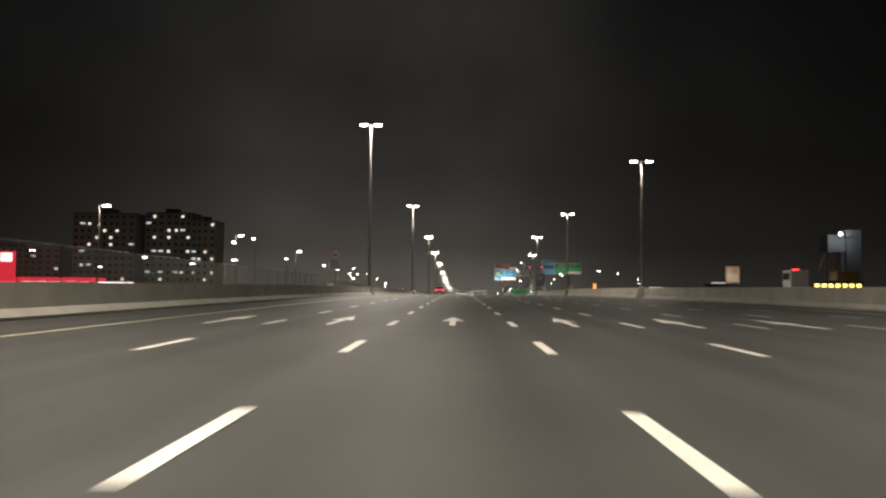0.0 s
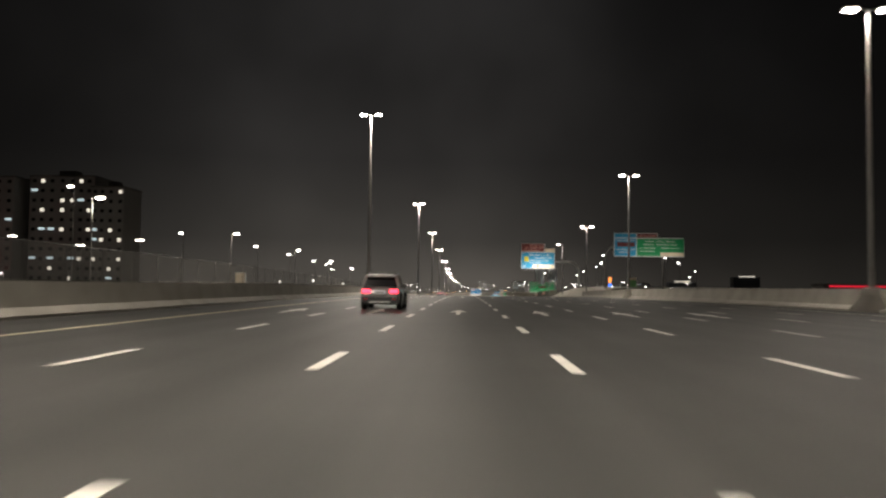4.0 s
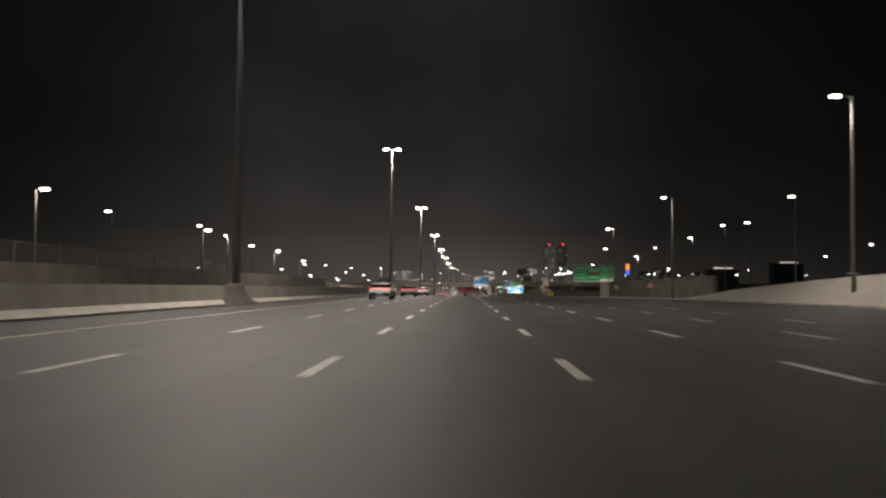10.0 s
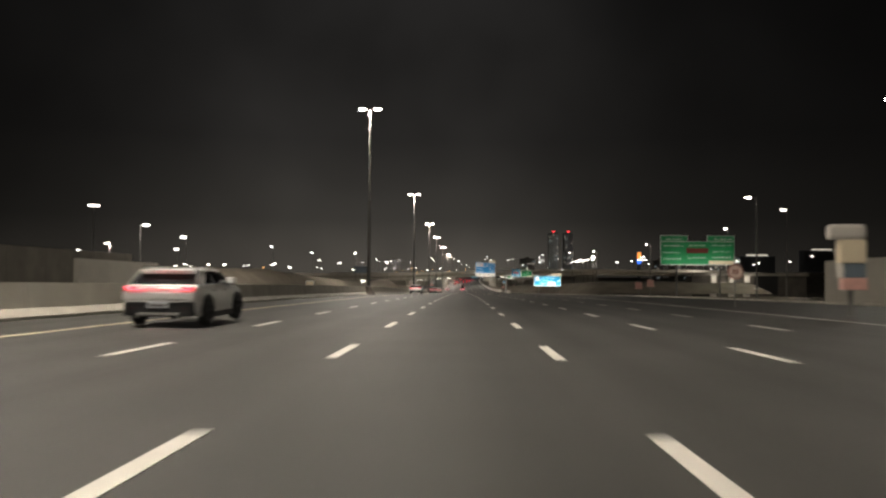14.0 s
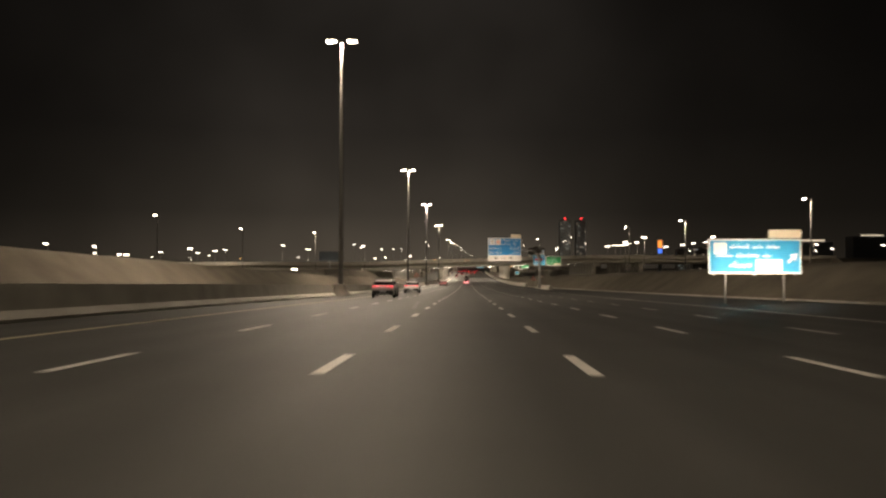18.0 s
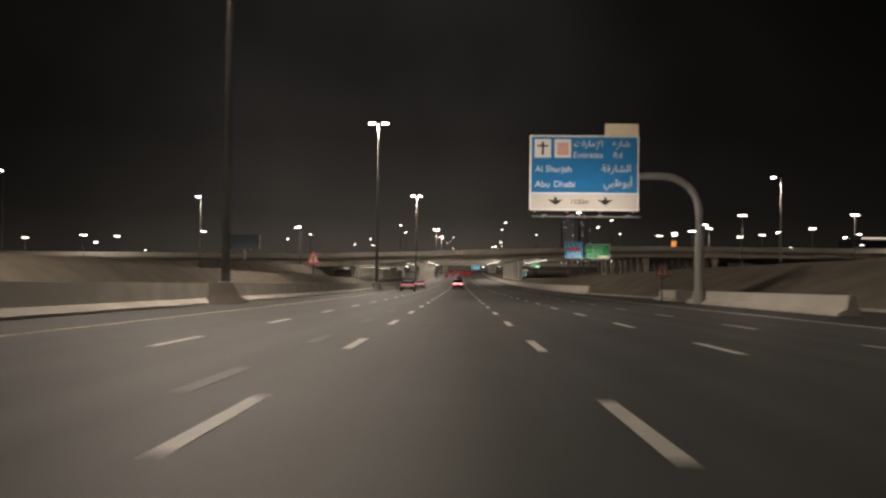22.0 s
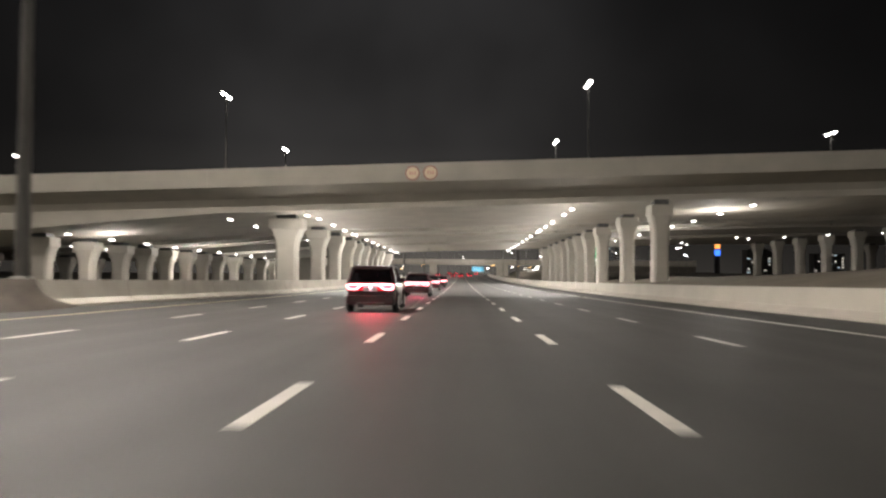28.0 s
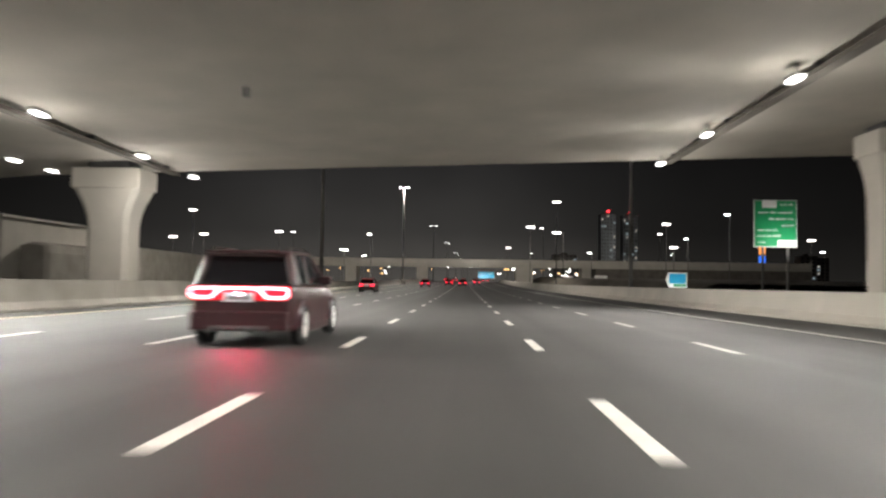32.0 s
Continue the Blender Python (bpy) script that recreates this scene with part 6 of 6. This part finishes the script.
part("floodlight", boxed(-10.6, -9.4, -5.2, -4.2, 41.6, 42.8, 0.1), M_LAMP_COOL, sb, "bright white floodlight")
part("bracket", boxed(-9.6, -3.4, -4.8, 0.4, 41.0, 41.4), M_STEEL, sb)
lamp("building_floodlight", "POINT", (228.5, 456.0, 41.5), 1500.0, (0.9, 0.95, 1.0), 0.6)
for x, y, h, seed, wide in ((181, 1983, 93, 8, 18), (215, 2016, 95, 9, 18)):
    t_ = block("tower", x, y, wide, wide, h, 22, 5, "dark tower with a red beacon and a few lit windows", M_WALLBLD2, 0.10, seed)
    part("beacon", boxed(-wide / 12, wide / 12, -1.2, 1.2, h + 3.0, h + 3.0 + wide / 8), M_BEACON, t_, "red aircraft warning light")
    part("beacon_mast", boxed(-0.4, 0.4, -0.4, 0.4, h, h + 3.2), M_DARKSTEEL, t_)
# unseen fill lamp without a post, added to lighten the tower walls
lamp("street_light", "POINT", (198.0, 1935.0, 55.0), 15000.0, size=0.5)
for x, y, w, h, seed in ((345, 1800, 16, 36, 13), (480, 1900, 40, 36, 14), (130, 2000, 30, 43, 15), (420, 1950, 30, 41, 16)):
    block("city_building", x, y, w, 14, h, max(4, int(h / 4)), max(3, int(w / 5)), "distant city block with lit windows", M_WALLBLD, 0.22, seed)
s = thing("sign_tower", 327, 1872, -0.3, "slender tower with an orange and blue lit sign", "sign tower", "distant buildings")
part("shaft", boxed(-3, 3, 0, 4, 0, 55), M_WALLBLD2, s)
part("orange_panel", boxed(-3.4, 3.4, -0.3, -0.05, 41, 53), M_ORANGEGLOW, s)
part("blue_panel", boxed(-3.4, 3.4, -0.3, -0.05, 32, 39), M_BLUEGLOW, s)
for x, y, z, w in ((330.0, 1300.0, 30.0, 20.0), (520.0, 1560.0, 48.0, 24.0)):
    s = thing("warehouse", x, y, -0.3, "long low warehouse with a white lit roof sign", "building", "distant buildings")
    part("wall", boxed(-w, w, 0, 20, 0, z), M_WALLBLD2, s)
    part("lit_strip", boxed(-w * 0.6, w * 0.6, -0.4, -0.1, z + 0.4, z + 1.9), M_WINLIT, s, "white lit strip")

# petrol station beyond the fence
s = thing("petrol_station", -208.0, 390.0, -0.3, "petrol station with red lit canopy edge and price totem", "petrol station")
part("canopy", boxed(-20, 19.5, 0.2, 16, 7.4, 9.2), M_WHITE, s)
part("canopy_edge", boxed(-20, 19.5, 0.0, 0.18, 7.2, 9.4), M_REDGLOW, s, "red lit edge")
part("canopy_edge", boxed(19.52, 19.7, 0, 16, 7.2, 9.4), M_REDGLOW, s, "red lit edge")
for k in range(5):
    part("canopy_light", boxed(-17 + 7.4 * k, -13 + 7.4 * k, 1.0, 4.0, 7.15, 7.38), M_WHITEGLOW, s, "white lit panel")
    part("column", boxed(-15.5 + 7.4 * k, -14.7 + 7.4 * k, 6, 6.8, 0, 7.4), M_WHITE, s)
part("totem", boxed(-26.5, -18.5, -4, -2.5, 0, 22.5, 0.3), M_REDGLOW, s, "red lit price totem")
part("totem_face", boxed(-25.6, -19.6, -4.12, -4.02, 17.2, 21.6), M_WHITEGLOW, s)
part("shop", boxed(20.2, 40, 4, 16, 0, 7.6), M_WALLBLD, s)
part("shop_sign", boxed(20.4, 39.6, 3.7, 3.98, 6.4, 7.2), M_WHITEGLOW, s, "white lit shop sign")

# second overpass far ahead
far = thing("far_bridge", 0, 0, 0, "far pale concrete overpass across the highway", "bridge", kind="structure")
for i in range(14):
    x0 = -150 + 20 * i
    part("deck", boxed(x0, x0 + 19.98, 1305, 1319, 5.6, 7.0), M_CONC_PALE, far)
    part("parapet", boxed(x0, x0 + 19.98, 1304.6, 1305.0, 6.8, 8.5), M_CONC_PALE, far)
for x0, x1 in ((23.2, 29.2), (47.3, 50.4), (-13.6, -9.8), (-40, -36)):
    part("pier", boxed(x0, x1, 1307, 1317, -0.6, 5.6), M_CONC_PALE, far)
part("abutment", boxed(52, 130, 1305.5, 1318, -0.6, 5.6), M_CONC_DARK, far)
# fill lamp without a fixture, added to brighten the overpass
lamp("far_bridge_light", "POINT", (8.0, 1296.0, 5.0), 900.0, (1.0, 0.95, 0.85), 0.5)
for x, z in ((-51.3, 14.4), (-23.7, 13.9), (31.1, 15.0), (63.2, 18.0)):
    lamp("street_light", "POINT", (x, 1252.0, z), 9000.0, size=0.5)
p = plate("far_sign", 11.0, 19.4, 4.0, 7.4, 1420.0, "light blue direction sign on two posts beyond the far overpass", M_WHITE)
p.sheet("blue_panel", 0.1, 8.3, 0.1, 3.3, M_CYAN)
p.words(0.6, 7.6, 2.1, 0.5, M_WHITE, 3, 2, seed=120)
p.words(0.6, 6.6, 1.0, 0.5, M_WHITE, 3, 2, seed=121)
for u in (1.4, 7.0):
    part("post", tube(bmesh.new(), [(u, 0.3, -4.3), (u, 0.3, 3.0)], 0.15, 10), M_POLE, p.root)
sign_or_fill_lamp(15.2, 1418.0, 3.6, 300.0, 7.0)


# lamps of the cross street far behind the bridge, most of them orange
for k, x in enumerate((-102, -93, -86, -80, -71, -62, -54, -45, -33, -20, -8, 4, 58, 66, 72, 80, 92)):
    far_post(x, 1620 + 9 * (k % 3), 3.2 + 1.7 * ((k * 5) % 4), False, M_LAMP_FAR if k % 4 == 2 else M_LAMP_ORANGE, 0.8)

# pale boards before the far overpass
for x0, x1, z0, z1 in ((38.7, 42.6, 0.7, 2.9), (50.0, 54.4, 0.5, 3.2)):
    p = plate("board_sign", x0, x1, z0, z1, 1296.0, "pale board on two short posts before the far overpass", M_WHITE, "roadside signs")
    p.words(0.4, x1 - x0 - 0.4, (z1 - z0) * 0.55, 0.4, M_SIGNBACK, 3, 2, seed=130)
    for u in (0.8, x1 - x0 - 0.8):
        part("post", tube(bmesh.new(), [(u, 0.2, -z0 - 0.3), (u, 0.2, z1 - z0 - 0.2)], 0.08, 8), M_POLE, p.root)
    sign_or_fill_lamp((x0 + x1) / 2, 1294.2, 0.3, 260.0, 3.0)

# scattered lamps of the town on the horizon
for k in range(26):
    x = (-150 - 31 * k) if k < 17 else (210 + 62 * (k - 17))
    y = 1180 + 95 * ((k * 7) % 5) + 11 * (k % 3)
    far_post(x, y, 6.5 + 2.1 * ((k * 3) % 5), k % 4 == 0, M_LAMP_ORANGE if k % 9 == 4 else M_LAMP_FAR, 0.95)

# small lamps and markers of the town road behind the far overpass
for k, (x, y, z) in enumerate(((58.9, 1450, 2.5), (67.3, 1450, 2.7), (36.8, 1380, 3.8), (50.5, 1380, 2.5), (47.8, 1410, 2.5), (48.2, 1380, 3.6), (52.3, 1380, 4.3), (56.4, 1380, 3.0), (62.5, 1450, 5.7), (23.6, 1380, 5.0), (27.3, 1380, 5.5), (27.2, 1380, 4.9), (23.3, 1450, 2.5), (-33.6, 1380, 2.5), (-35.0, 1410, 2.5), (-47.9, 1380, 3.1), (-35.1, 1410, 3.6), (-47.8, 1380, 2.5))):
    far_post(x, y, z, k % 3 == 0, M_LAMP_ORANGE if k % 4 == 1 else M_LAMP_FAR, 0.5)

for x, z in ((22.8, 1.5), (24.3, 1.8)):
    s = thing("marker_board", x, 520.0, 0, "small pink marker board on a short post", "road sign", "roadside signs")
    part("board", boxed(-0.45, 0.45, -0.04, 0.02, z - 0.45, z + 0.45, 0.02), M_PINK, s)
    part("post", tube(bmesh.new(), [(0, 0.06, -0.3), (0, 0.06, z + 0.3)], 0.05, 8), M_POLE, s)

# lit mouth of the side underpass
s = thing("underpass_portal", 75.0, 640.0, 0, "dark underpass mouth with three pale lit pillars", "underpass")
part("back_wall", boxed(-10, 22, 1.2, 1.8, -0.3, 5.6), M_CONC_DARK, s)
part("lintel", boxed(-10, 22, -0.6, 1.2, 5.6, 6.6, 0.05), M_CONC, s)
# flat black sheet on the back wall paints the dark of the mouth
part("opening", boxed(7.5, 14.0, 1.12, 1.22, 0.2, 5.8), M_BLACK, s)
for px in (-4.4, 0.7, 4.9):
    part("pillar", boxed(px - 0.75, px + 0.75, -0.4, 1.0, -0.3, 5.6, 0.08), M_CONC_PALE, s, "pale pillar washed by a spotlight")
    lamp("pillar_light", "AREA", (75.0 + px, 637.6, 5.6), 75.0, (1.0, 0.95, 0.85), 0.4, (35, 0, 0))
    part("spotlight", boxed(px - 0.2, px + 0.2, -2.6, -2.2, 5.75, 5.95, 0.02), M_STEEL, s)
    part("bracket", boxed(px - 0.04, px + 0.04, -2.3, -0.5, 5.88, 5.96), M_STEEL, s)

# made-up low block whose red strip stands in for a passing vehicle's lights
s = thing("shop", 196.0, 500.0, -0.3, "low dark block standing in for a passing vehicle with red lights", "building", "distant buildings")
part("wall", boxed(-20, 20, 0, 14, 0, 9.6), M_WALLBLD, s)
part("roof", boxed(-20.4, 20.4, -0.5, 14.4, 9.6, 10.1), M_CONC_DARK, s)
part("strip_light", boxed(-17.5, 19.5, -0.35, -0.02, 8.6, 9.3), M_REDGLOW, s, "red strip light")
for k in range(6):
    part("shop_window", boxed(-17 + 6 * k, -12.5 + 6 * k, -0.06, 0.02, 0.9, 3.6), M_WINDIM, s)


# ---- lay everything on the road's vertical curve ----
bpy.context.view_layer.update()
for ob in [o for o in scene.objects if o.parent is None and o is not cam]:
    if ob.type == "EMPTY" and abs(ob.location.y) > 0.5 and ob.name.split(".")[0] not in ("road",):
        ob.location.z += rise(ob.location.y)
        continue
    if ob.type == "LIGHT":
        ob.location.z += rise(ob.location.y)
        continue
    done = set()
    for o in (ob, *ob.children_recursive):
        if o.type != "MESH":
            continue
        if o.data.users > 1 or o.location.length > 0.01:
            # short pieces set out along the road lean with its slope
            y = o.location.y + 0.5 * o.dimensions.y
            lean = math.atan(slope(y))
            o.location.z += rise(o.location.y)
            o.rotation_euler.x += lean
        elif o.data.name not in done:
            done.add(o.data.name)
            for v in o.data.vertices:
                v.co.z += rise(v.co.y)
            o.data.update()
